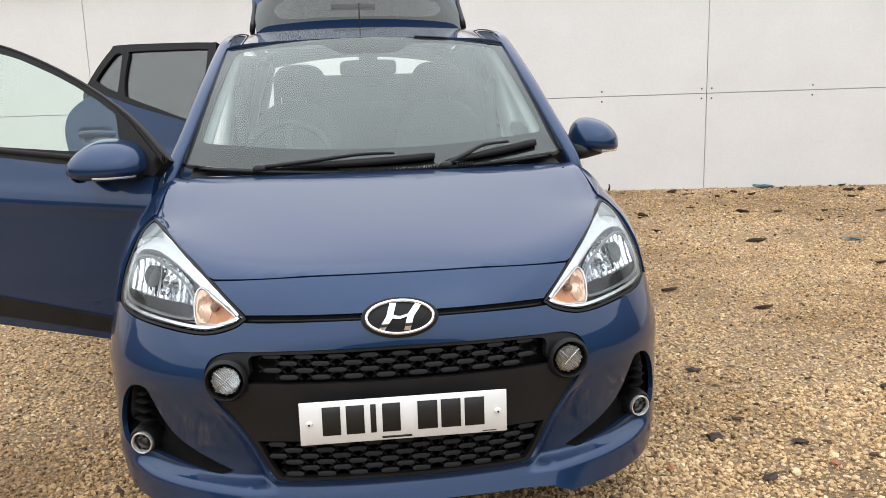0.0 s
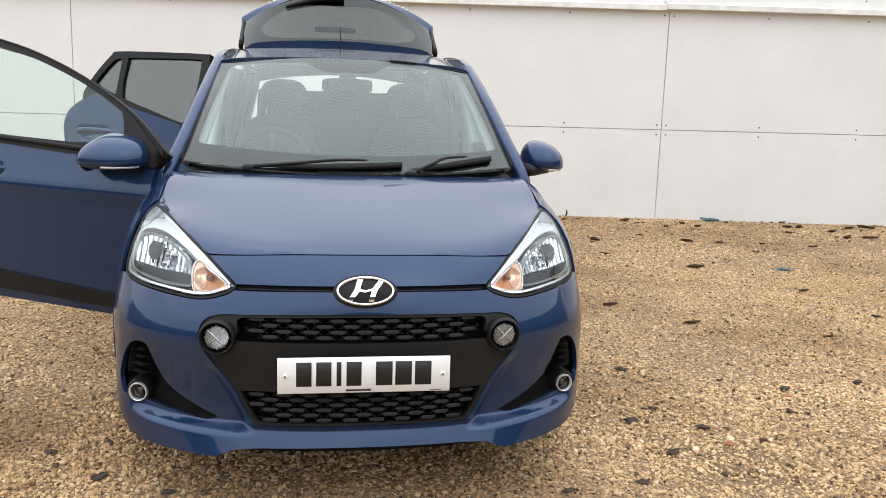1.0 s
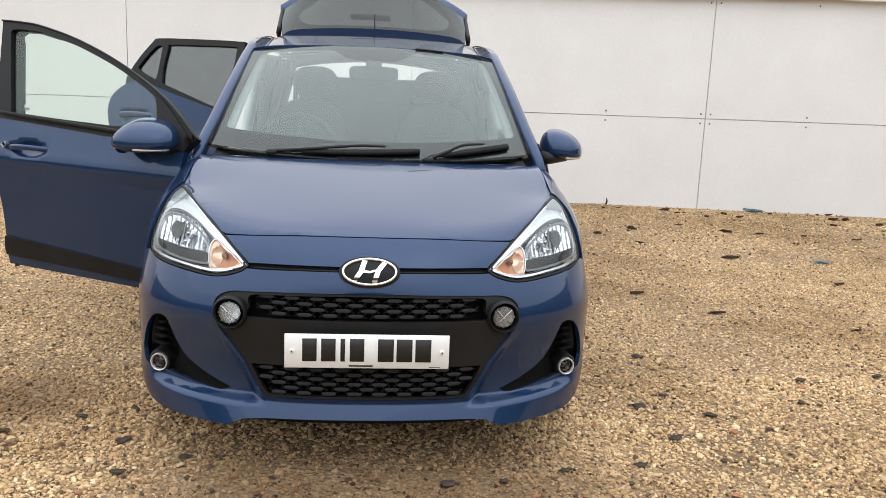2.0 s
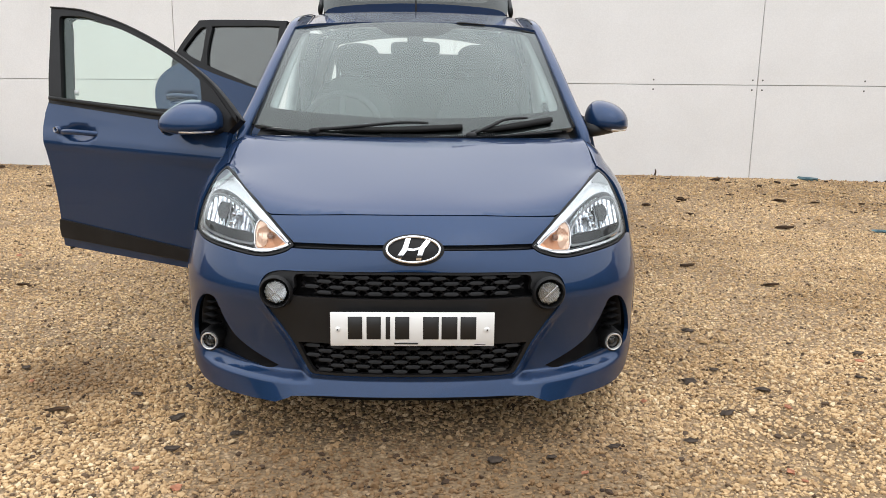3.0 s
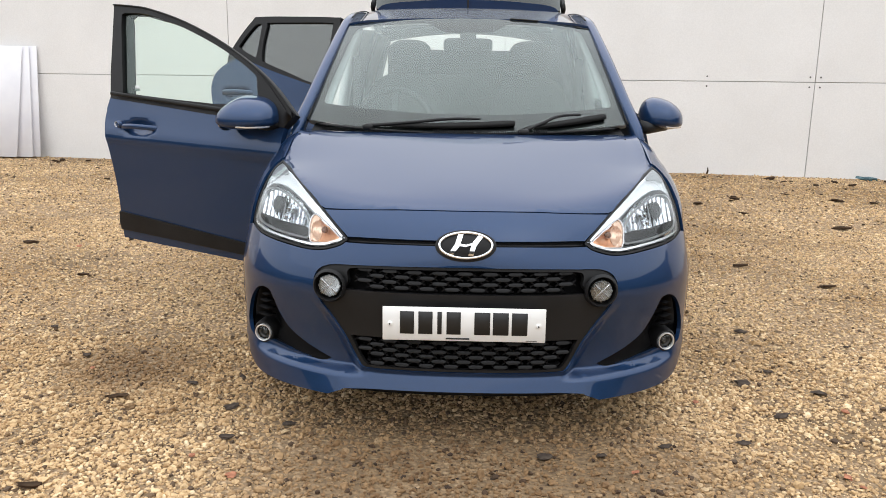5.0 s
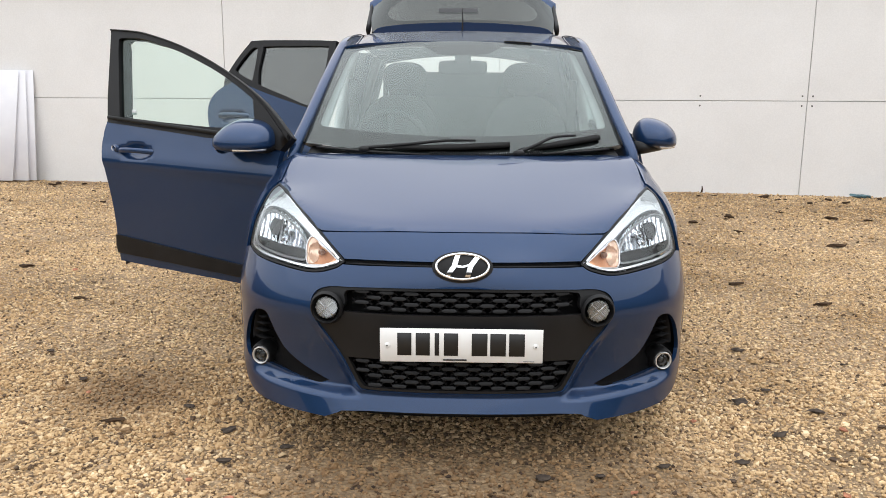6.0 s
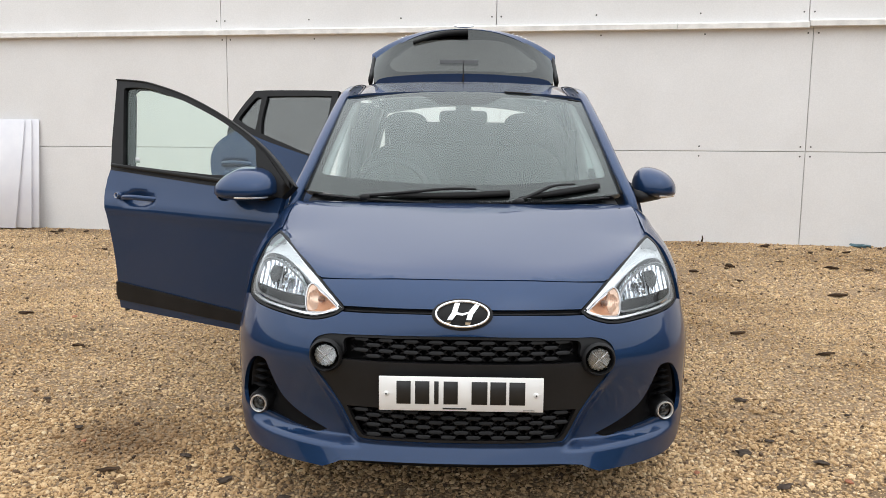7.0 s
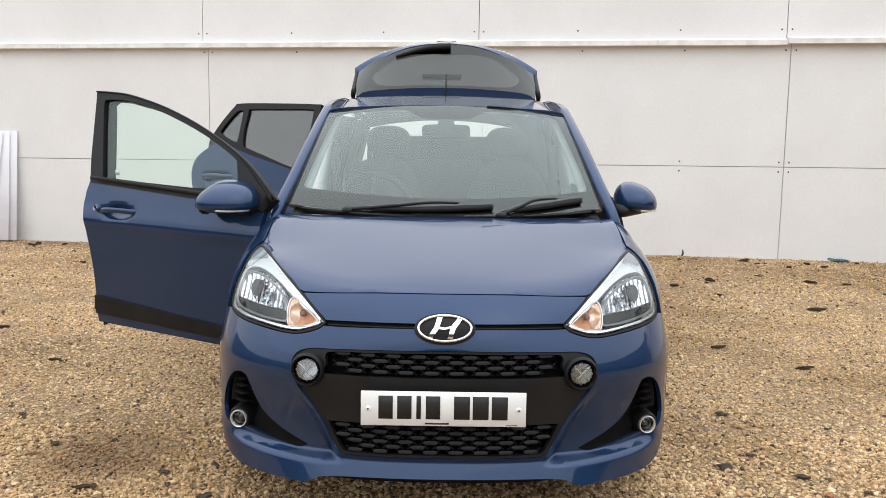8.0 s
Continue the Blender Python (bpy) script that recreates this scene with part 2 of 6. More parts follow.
def sweep(name, path, profile, mat=None, up=(0, 0, 1), scales=None, caps=True, closed=False):
    """A profile (u, v) carried along a path; u points sideways, v along up."""
    p = np.array(path, float)
    k, m = len(p), len(profile)
    verts = []
    for i in range(k):
        if closed:
            d = p[(i + 1) % k] - p[i - 1]
        else:
            d = p[min(i + 1, k - 1)] - p[max(i - 1, 0)]
        d = d / np.linalg.norm(d)
        s = np.cross(d, up)
        s = s / max(np.linalg.norm(s), 1e-9)
        w = np.cross(s, d)
        f = 1.0 if scales is None else scales[i]
        verts += [p[i] + f * (u * s + v * w) for u, v in profile]
    faces = []
    for i in range(k if closed else k - 1):
        for j in range(m):
            a, b = i * m + j, i * m + (j + 1) % m
            c, d = ((i + 1) % k) * m + (j + 1) % m, ((i + 1) % k) * m + j
            faces.append((a, b, c, d))
    if caps and not closed:
        faces += [tuple(range(m))[::-1], tuple(range((k - 1) * m, k * m))]
    me = mesh_from(name, verts, faces, mat)
    bm = bmesh.new()
    bm.from_mesh(me)
    bmesh.ops.recalc_face_normals(bm, faces=bm.faces)
    bm.to_mesh(me)
    bm.free()
    return me


def ring_profile(a, b, n=10):
    return [(a * math.cos(2 * math.pi * i / n), b * math.sin(2 * math.pi * i / n)) for i in range(n)]


def lathe(name, profile, mat=None, n=32):
    """(radius, along y) turned about the y axis."""
    verts, faces, m = [], [], len(profile)
    for i in range(n):
        a = 2 * math.pi * i / n
        verts += [(r * math.cos(a), y, r * math.sin(a)) for r, y in profile]
    for i in range(n):
        for j in range(m - 1):
            a, b = i * m + j, ((i + 1) % n) * m + j
            faces.append((a, b, b + 1, a + 1))
    me = mesh_from(name, verts, faces, mat)
    bm = bmesh.new()
    bm.from_mesh(me)
    bmesh.ops.remove_doubles(bm, verts=bm.verts, dist=1e-6)
    bmesh.ops.recalc_face_normals(bm, faces=bm.faces)
    if mat is LENS and sum(f.normal.y for f in bm.faces) > 0:
        bmesh.ops.reverse_faces(bm, faces=bm.faces)
    for e in bm.edges:
        e.smooth = e.calc_face_angle(0) < radians(40)
    bm.to_mesh(me)
    bm.free()
    return me


def block(size, bevel=0.004, seg=2, taper=None):
    """A bevelled box about the origin as a bmesh."""
    bm = bmesh.new()
    bmesh.ops.create_cube(bm, size=1.0)
    bmesh.ops.scale(bm, vec=size, verts=bm.verts)
    if taper:
        for v in bm.verts:
            if v.co.z > 0:
                v.co.x *= taper[0]
                v.co.y *= taper[1]
    if bevel:
        bmesh.ops.bevel(bm, geom=bm.edges[:], offset=bevel, segments=seg, affect="EDGES", profile=0.6)
    for f in bm.faces:
        f.smooth = True
    return bm


def soft_blob(size, sub=3, power=2.6):
    """A rounded cushion shape (superellipsoid) as a bmesh."""
    bm = bmesh.new()
    bmesh.ops.create_icosphere(bm, subdivisions=sub, radius=1.0)
    for v in bm.verts:
        c = v.co
        k = (abs(c.x) ** power + abs(c.y) ** power + abs(c.z) ** power) ** (-1 / power)
        v.co = Vector((c.x * k * size[0] / 2, c.y * k * size[1] / 2, c.z * k * size[2] / 2))
    for f in bm.faces:
        f.smooth = True
    return bm


def smoothstep(a, b, v):
    t = min(max((v - a) / (b - a), 0.0), 1.0)
    return t * t * (3 - 2 * t)


# ---- setting: ground and wall ----
WALL_Y, WALL_S = 7.52, -0.156
WALL_YAW = math.degrees(math.atan(WALL_S))


def ground_z(x, y):
    rise = 0.085 * smoothstep(3.0, 6.9, y) * smoothstep(-3.0, 3.5, x)
    lump = 0.012 * noise.noise((x * 0.7, y * 0.7, 3.1)) + 0.006 * noise.noise((x * 2.1, y * 2.1, 8.0))
    return rise + lump - 0.012


# bare earth patches; the two at the nose also hold the car's painted shade
WORN_AND_SHADED = ((-1.40, 0.72, 0.36), (-0.3, -0.1, 0.55), (0.35, -0.12, 0.65), (1.45, 0.25, 0.5), (1.5, -0.35, 0.5), (-2.6, 2.4, 0.6))


def make_ground():
    xs = np.concatenate([np.linspace(-400, -14, 14), np.linspace(-12, 12, 121), np.linspace(14, 400, 14)])
    ys = np.concatenate([np.linspace(-400, -10, 14), np.linspace(-8, 10, 91), np.linspace(12, 400, 14)])
    verts = [(x, y, ground_z(x, y)) for y in ys for x in xs]
    w = len(xs)
    faces = [(j * w + i, j * w + i + 1, (j + 1) * w + i + 1, (j + 1) * w + i) for j in range(len(ys) - 1) for i in range(w - 1)]
    m = material("gravel_bed", (0.4, 0.3, 0.18), 0.95)
    v = node(m, "ShaderNodeTexVoronoi", Scale=62.0)
    co = coords(m)
    link(m, co, v.inputs["Vector"])
    tone = ramp(m, v.outputs["Color"], [(0.0, (0.20, 0.12, 0.06)), (0.45, (0.42, 0.275, 0.15)), (1.0, (0.70, 0.51, 0.315))])
    big = noise_tex(m, 0.8, 5.0, 0.6, co)
    soil = ramp(m, big.outputs[0], [(0.42, (0, 0, 0)), (0.62, (1, 1, 1))])
    fine = noise_tex(m, 30.0, 5.0, 0.6, co)
    dirt = ramp(m, fine.outputs[0], [(0.3, (0.092, 0.057, 0.030)), (0.7, (0.235, 0.155, 0.080))])
    # darker brown between cells paints in the shade of the gaps
    gap = ramp(m, v.outputs["Distance"], [(0.25, (0, 0, 0)), (0.75, (1, 1, 1))])
    a = mixed(m, gap.outputs[0], tone.outputs[0], (0.20, 0.14, 0.08))
    half = mixed(m, 0.6, (0, 0, 0), soil.outputs[0])
    for px, py, radius in WORN_AND_SHADED:
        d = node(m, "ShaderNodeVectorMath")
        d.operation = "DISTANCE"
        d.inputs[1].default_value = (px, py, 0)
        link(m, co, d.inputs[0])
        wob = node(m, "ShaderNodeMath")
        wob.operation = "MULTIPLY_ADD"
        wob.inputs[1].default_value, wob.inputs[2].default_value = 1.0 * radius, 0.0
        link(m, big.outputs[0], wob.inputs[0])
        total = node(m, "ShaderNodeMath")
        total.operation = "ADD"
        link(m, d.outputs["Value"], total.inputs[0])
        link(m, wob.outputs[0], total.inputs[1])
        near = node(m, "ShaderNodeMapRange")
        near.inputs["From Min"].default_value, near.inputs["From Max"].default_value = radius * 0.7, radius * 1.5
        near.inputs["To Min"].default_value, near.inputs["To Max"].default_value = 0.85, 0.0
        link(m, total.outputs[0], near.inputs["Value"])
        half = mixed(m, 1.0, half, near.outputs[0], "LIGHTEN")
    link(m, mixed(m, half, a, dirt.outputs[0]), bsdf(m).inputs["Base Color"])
    b1 = bump(m, v.outputs["Distance"], 0.9, -0.012)
    b2 = node(m, "ShaderNodeBump", Strength=0.5, Distance=0.01)
    link(m, fine.outputs[0], b2.inputs["Height"])
    link(m, b2.outputs[0], b1.inputs["Normal"])
    ob = new("ground", mesh_from("ground", verts, faces, m))
    tagged(ob, "tan gravel ground with bare brown earthy patches and painted shade at the car's nose", "ground", kind="structure")


make_ground()


def wall_frame(u, z, proud=0.0):
    """A place on the wall: u along it (its x), z up, proud metres in front of it."""
    c, s = math.cos(math.atan(WALL_S)), math.sin(math.atan(WALL_S))
    return Vector((u + s * proud, WALL_Y + WALL_S * u - c * proud, z))


def wall_material():
    m = material("white_cladding_panel", (0.78, 0.77, 0.75), 0.55)
    n = noise_tex(m, 0.9, 6.0, 0.6)
    k = noise_tex(m, 60.0, 4.0)
    c = ramp(m, n.outputs[0], [(0.3, (0.765, 0.757, 0.745)), (0.7, (0.835, 0.83, 0.822))])
    d = ramp(m, k.outputs[0], [(0.35, (0.94, 0.94, 0.94)), (0.7, (1, 1, 1))])
    link(m, mixed(m, 1.0, c.outputs[0], d.outputs[0], "MULTIPLY"), bsdf(m).inputs["Base Color"])
    bump(m, k.outputs[0], 0.05, 0.002)
    return m


WALLMAT = wall_material()
FLASH = plastic("white_metal_flashing", (0.70, 0.685, 0.655), 0.45)
JOINT = material("joint_shadow_backing", (0.52, 0.51, 0.50), 0.9)
SCREW = material("grey_screw_head", (0.12, 0.115, 0.11), 0.6, 0.3)
SEAM = 3.467
SEAM0 = 3.93


def joint_z(u):
    return 1.146 + 0.0050 * (u - 3.93)


def panel_mesh(u0, u1, zlo, zhi, thick):
    g = 0.004
    bm = bmesh.new()
    v = []
    for u, z in ((u0 + g, zlo(u0) + g), (u1 - g, zlo(u1) + g), (u1 - g, zhi(u1) - g), (u0 + g, zhi(u0) - g)):
        v.append(bm.verts.new(wall_frame(u, z, thick)))
    f = bm.faces.new(v)
    ext = bmesh.ops.extrude_face_region(bm, geom=[f])
    back = wall_frame(0, 0, 0) - wall_frame(0, 0, thick)
    for q in ext["geom"]:
        if isinstance(q, bmesh.types.BMVert):
            q.co += back
    bmesh.ops.recalc_face_normals(bm, faces=bm.faces)
    bmesh.ops.bevel(bm, geom=[e for e in bm.edges if e.calc_length() > 0.5], offset=0.0015, segments=1, affect="EDGES")
    return bm


def make_wall():
    bm = bmesh.new()
    lo, hi = -40.0, 40.0
    fr = [wall_frame(lo, -0.3, -0.004), wall_frame(hi, -0.3, -0.004), wall_frame(hi, 3.46, -0.004), wall_frame(lo, 3.46, -0.004)]
    bk = [wall_frame(lo, -0.3, -0.25), wall_frame(hi, -0.3, -0.25), wall_frame(hi, 3.46, -0.25), wall_frame(lo, 3.46, -0.25)]
    v = [bm.verts.new(q) for q in fr + bk]
    for f in ((0, 1, 2, 3), (7, 6, 5, 4), (0, 4, 5, 1), (1, 5, 6, 2), (2, 6, 7, 3), (3, 7, 4, 0)):
        bm.faces.new([v[i] for i in f])
    bmesh.ops.recalc_face_normals(bm, faces=bm.faces)
    me = bpy.data.meshes.new("wall_north")
    bm.to_mesh(me)
    bm.free()
    me.materials.append(JOINT)
    wall = tagged(new("wall_north", me), "white panel-clad building wall with fine joints", "wall", kind="structure")
    for k in range(-5, 5):
        u0, u1 = SEAM0 + (k - 1) * SEAM, SEAM0 + k * SEAM
        part("panel", panel_mesh(u0, u1, lambda u: -0.2, joint_z, 0.012), WALLMAT, wall)
        part("panel", panel_mesh(u0, u1, joint_z, lambda u: 2.56, 0.012), WALLMAT, wall)
        part("panel", panel_mesh(u0 - 0.06, u1 - 0.06, lambda u: 2.56, lambda u: 3.46, 0.03), WALLMAT, wall)
    # flashing ledge, a length for each pair of panels
    prof = [(0.0, 2.53), (0.098, 2.514), (0.106, 2.520), (0.106, 2.576), (0.03, 2.602), (0.0, 2.61)]
    for u0, u1 in ((-24.0, -14.0), (-14.0, -5.0), (-5.0, 2.46), (2.46, 3.87), (3.87, 13.0), (13.0, 24.0)):
        bm = bmesh.new()
        lift = 0.016 if u0 == 3.87 else 0.0
        a = [bm.verts.new(wall_frame(u0 + 0.002, z + lift, d + lift * 0.5)) for d, z in prof]
        b = [bm.verts.new(wall_frame(u1 - 0.002, z + lift, d + lift * 0.5)) for d, z in prof]
        for i in range(6):
            bm.faces.new((a[i], a[(i + 1) % 6], b[(i + 1) % 6], b[i]))
        bm.faces.new(a[::-1])
        bm.faces.new(b)
        bmesh.ops.recalc_face_normals(bm, faces=bm.faces)
        part("flashing", bm, FLASH, wall, "white metal flashing ledge")
    screw = lathe("screw", [(0.0, -0.005), (0.009, -0.004), (0.011, 0.0), (0.0, 0.0)], SCREW, 8)
    for k in range(-1, 2):
        for j in range(4):
            u = SEAM0 + (k - 1) * SEAM + j * SEAM / 3
            for side in ((-0.055, 0.055) if j == 0 else (0.0,)):
                if j == 3:
                    continue
                for z in (joint_z(u) - 0.055, joint_z(u) + 0.055, 2.47):
                    part("screw", screw, None, wall, at=Matrix.Translation(wall_frame(u + side, z, 0.0125)))
                for z in (2.70,):
                    part("screw", screw, None, wall, at=Matrix.Translation(wall_frame(u + side - 0.06, z, 0.0305)))


make_wall()


def make_boards():
    m = material("white_board", (0.76, 0.76, 0.80), 0.4)
    n = noise_tex(m, 3.0)
    link(m, ramp(m, n.outputs[0], [(0.3, (0.72, 0.72, 0.77)), (0.7, (0.80, 0.80, 0.83))]).outputs[0], bsdf(m).inputs["Base Color"])
    for i, (u1, top, lean) in enumerate(((-5.66, 1.445, 0.16), (-5.74, 1.435, 0.19), (-5.87, 1.43, 0.23))):
        bm = block((1.9, 0.01, top), 0.002, 1)
        for v in bm.verts:
            v.co.z += top / 2
            v.co.x -= 0.95
            v.co.x += (0.03, 0.05, -0.06)[i] * (0.5 - v.co.z / top) if v.co.x > -0.5 else 0
            v.co.y += lean * (v.co.z / top - 1) - 0.03 * i
        at = Matrix.Translation(wall_frame(u1, 0.01, 0.03)) @ pose(0, 0, 0, 0, 0, WALL_YAW)
        me = bpy.data.meshes.new("board")
        bm.to_mesh(me)
        bm.free()
        me.materials.append(m)
        ob = new("board", me)
        ob.matrix_basis = at
        tagged(ob, "tall thin white board leaning against the panelled wall", "board", "boards at the wall")


make_boards()


def make_unseen_walls():
    """Plain dark walls round and behind the camera, added unseen for the reflections."""
    m = plastic("unseen_wall_dark", (0.045, 0.044, 0.042), 0.85, 40.0, 0.3)
    for name, sx, sy, h, at in (("wall_south", 90.0, 0.3, 4.6, (0, -26, 0)), ("wall_west", 0.3, 36.0, 3.4, (-16, -10, 0)), ("wall_east", 0.3, 34.0, 4.2, (15, -11, 0))):
        bm = block((sx, sy, h), 0.02, 1)
        me = bpy.data.meshes.new(name)
        bm.to_mesh(me)
        bm.free()
        me.materials.append(m)
        ob = new(name, me)
        ob.matrix_basis = pose(at[0], at[1], h / 2 - 0.1)
        tagged(ob, "plain dark grey wall added out of view for the reflections", "wall", kind="structure")


make_unseen_walls()

# ---- the car: its nose is at y = 0, its middle at x = 0 ----
car = thing("car", "small blue hatchback with open driver's doors and raised tailgate", "car")
PZ = [0.10, 0.16, 0.20, 0.235, 0.265, 0.30, 0.40, 0.52, 0.58, 0.63, 0.68, 0.70, 0.74, 0.79, 0.83, 0.86, 0.89, 0.92, 0.95, 0.97, 1.00]
PY = [0.036, 0.031, 0.029, 0.028, 0.029, 0.03, 0.027, 0.022, 0.025, 0.032, 0.048, 0.058, 0.084, 0.132, 0.19, 0.255, 0.345, 0.48, 0.69, 0.93, 1.40]


def smooth_table(xs, ys):
    """A monotone cubic through a table."""
    xs, ys = np.array(xs, float), np.array(ys, float)
    d = np.diff(ys) / np.diff(xs)
    m = np.concatenate([[d[0]], np.where(d[:-1] * d[1:] > 0, 2 * d[:-1] * d[1:] / np.where(d[:-1] + d[1:] == 0, 1, d[:-1] + d[1:]), 0), [d[-1]]])

    def value(v):
        v = min(max(v, xs[0]), xs[-1])
        i = min(int(np.searchsorted(xs, v, "right")) - 1, len(xs) - 2)
        h = xs[i + 1] - xs[i]
        t = (v - xs[i]) / h
        return float(ys[i] * (1 + 2 * t) * (1 - t) ** 2 + m[i] * h * t * (1 - t) ** 2 + ys[i + 1] * t * t * (3 - 2 * t) + m[i + 1] * h * t * t * (t - 1))
    return value


nose_y = smooth_table(PZ, PY)


def full_q(z):
    return 2.4 - 0.4 * smoothstep(0.5, 0.7, z)


def full_l(z):
    return 0.56 + 0.11 * smoothstep(0.5, 0.7, z) - 0.35 * smoothstep(0.88, 0.97, z)


def full_w(z):
    return 0.848 - 1.25 * max(z - 0.7, 0) ** 2 - 0.2 * max(0.26 - z, 0)


def angle_of(x, z):
    r = min(abs(x) / full_w(z), 1.0)
    return math.copysign(math.asin(r ** (full_q(z) / 2)), x)


def nose(s, z):
    """The body's skin round the nose: s the turn from the middle line to the side, z the height."""
    a = abs(s)
    w, l, q, y = full_w(z), full_l(z), full_q(z), nose_y(z)
    if a < math.pi / 2:
        return (math.copysign(w * math.sin(a) ** (2 / q), s), y + l * (1 - math.cos(a)), z)
    return (math.copysign(w, s), y + l + (a - math.pi / 2) * l, z)


def nose_at(x, z):
    """The same by the distance x from the middle line."""
    return nose(angle_of(x, z), z)


def nose_loop(pts):
    return np.array([(angle_of(x, z), z) for x, z in pts])


def deeper(surf, d):
    """A surface set back by d along y."""
    def f(u, v):
        x, y, z = surf(u, v)
        return (x, y + d, z)
    return f


# outlines on the nose, one half each, in metres from the middle line and the ground
LAMP = [(0.716, 0.879), (0.716, 0.879), (0.655, 0.862), (0.590, 0.833), (0.489, 0.770), (0.40, 0.697), (0.40, 0.683), (0.43, 0.666), (0.505, 0.648),
        (0.623, 0.653), (0.732, 0.661), (0.778, 0.679), (0.774, 0.734), (0.757, 0.801), (0.742, 0.854)]
lamp_loop = spline(LAMP, 5)
FASCIA = [(0.0, 0.619), (0.25, 0.614), (0.36, 0.609), (0.44, 0.604), (0.485, 0.583), (0.50, 0.541), (0.482, 0.495), (0.435, 0.435), (0.39, 0.37),
          (0.362, 0.316), (0.341, 0.279), (0.312, 0.268), (0.20, 0.267), (0.0, 0.267)]
fascia_loop = spline(mirrored(FASCIA), 5)
POCKET = [(0.688, 0.486), (0.708, 0.487), (0.737, 0.472), (0.768, 0.425), (0.79, 0.35), (0.787, 0.305), (0.765, 0.286), (0.69, 0.281), (0.55, 0.265),
          (0.485, 0.259), (0.45, 0.272), (0.45, 0.272), (0.54, 0.31), (0.605, 0.352), (0.640, 0.40), (0.662, 0.449), (0.676, 0.479)]
pocket_loop = spline(POCKET, 4)
SLOT = [(0.0, 0.703), (0.20, 0.701), (0.39, 0.696), (0.398, 0.688), (0.39, 0.678), (0.2, 0.684), (0.0, 0.686)]


GRILLE_EDGE = smooth_table([0.20, 0.27, 0.316, 0.37, 0.435, 0.495, 0.541, 0.60, 0.65], [0.30, 0.335, 0.362, 0.39, 0.435, 0.482, 0.50, 0.50, 0.50])


def dish(ax, z):
    """How far the panel between grille and fog lamp sinks back."""
    return 0.042 * smoothstep(0.0, 0.045, ax - GRILLE_EDGE(z)) * (1 - smoothstep(0.67, 0.78, ax)) * (1 - smoothstep(0.28, 0.55, z)) * smoothstep(0.235, 0.262, z)


def bumper_surf(s, z):
    """The nose with the dishes beside the grille and the lip that stands out below."""
    x, y, z = nose(s, z)
    ax = abs(x)
    t = lip_ledge(ax) - z
    out = 0.0 if t < -0.003 else (t + 0.003) ** 2 / 0.012 if t < 0.003 else min(t, 0.13)
    back = 0.014 * smoothstep(-0.035, 0.0, t) * (1 - smoothstep(0.30, 0.43, ax))
    lean = 0.46 - 0.18 * smoothstep(0.30, 0.78, ax)
    return (x, y + dish(ax, z) + back - lean * out, z)


def lip_ledge(ax):
    """Height of the crease above the lip."""
    return 0.248 + 0.007 * smoothstep(0.26, 0.46, ax) + 0.024 * smoothstep(0.46, 0.78, ax)


def make_bumper():
    outer = [(0.0, 0.786), (0.22, 0.783), (0.478, 0.768), (0.478, 0.768), (0.392, 0.699), (0.392, 0.699), (0.392, 0.682), (0.424, 0.661), (0.502, 0.642),
             (0.625, 0.646), (0.735, 0.655), (0.786, 0.672), (0.786, 0.672)]
    half = nose_loop(spline(outer, 4, closed=False))
    side = np.array([(1.32, 0.655), (1.36, 0.60), (1.36, 0.60), (1.30, 0.50), (1.27, 0.38), (1.28, 0.27), (1.26, 0.215), (1.26, 0.215)])
    under = nose_loop(spline([(0.79, 0.196), (0.74, 0.170), (0.64, 0.168), (0.50, 0.170), (0.455, 0.170), (0.455, 0.170), (0.41, 0.188), (0.38, 0.196), (0.20, 0.201), (0.0, 0.202)], 4, closed=False))
    loop = mirrored(np.vstack([half, side, under]))
    holes = [np.array([(angle_of(x, z), z) for x, z in h]) for h in
             (offset(fascia_loop, -0.003), pocket_loop, flip_x(pocket_loop), spline(mirrored(SLOT), 3))]

    creases = []
    for dz in (0.003, 0.0, -0.003):
        xs = np.linspace(-0.80, 0.80, 161)
        row = [(angle_of(x, lip_ledge(abs(x)) + dz), lip_ledge(abs(x)) + dz) for x in xs]
        run = []
        for q in row:
            blocked = any(inside(np.array([q]), offset(h, -0.003 if k else 0.0))[0] for k, h in enumerate(holes))
            if blocked:
                if len(run) > 3:
                    creases.append(np.array(run))
                run = []
            else:
                run.append(q)
        if len(run) > 3:
            creases.append(np.array(run))
    me = skin("bumper", loop, holes, bumper_surf, 0.010, 0.014, (0, -1, 0), PAINT, creases)
    return part("bumper", me, None, car, "blue painted front bumper with a sculpted lower lip")


make_bumper()


def make_lip_shade():
    """A black strip added for the shade below the painted lip, between its corners."""
    def below_lip(x, z):
        return (x, nose_at(x, 0.20)[1] + 0.045 + 0.4 * (0.20 - z), z)
    loop = mirrored(spline([(0.0, 0.23), (0.36, 0.225), (0.42, 0.21), (0.50, 0.20), (0.66, 0.195), (0.64, 0.170), (0.48, 0.158), (0.36, 0.162), (0.0, 0.164)], 2, closed=False))
    part("lip_shade", skin("lip_shade", loop, [], below_lip, 0.03, 0.012, (0, -1, 0), VOID), None, car, "black strip added for the shade below the lip")


make_lip_shade()


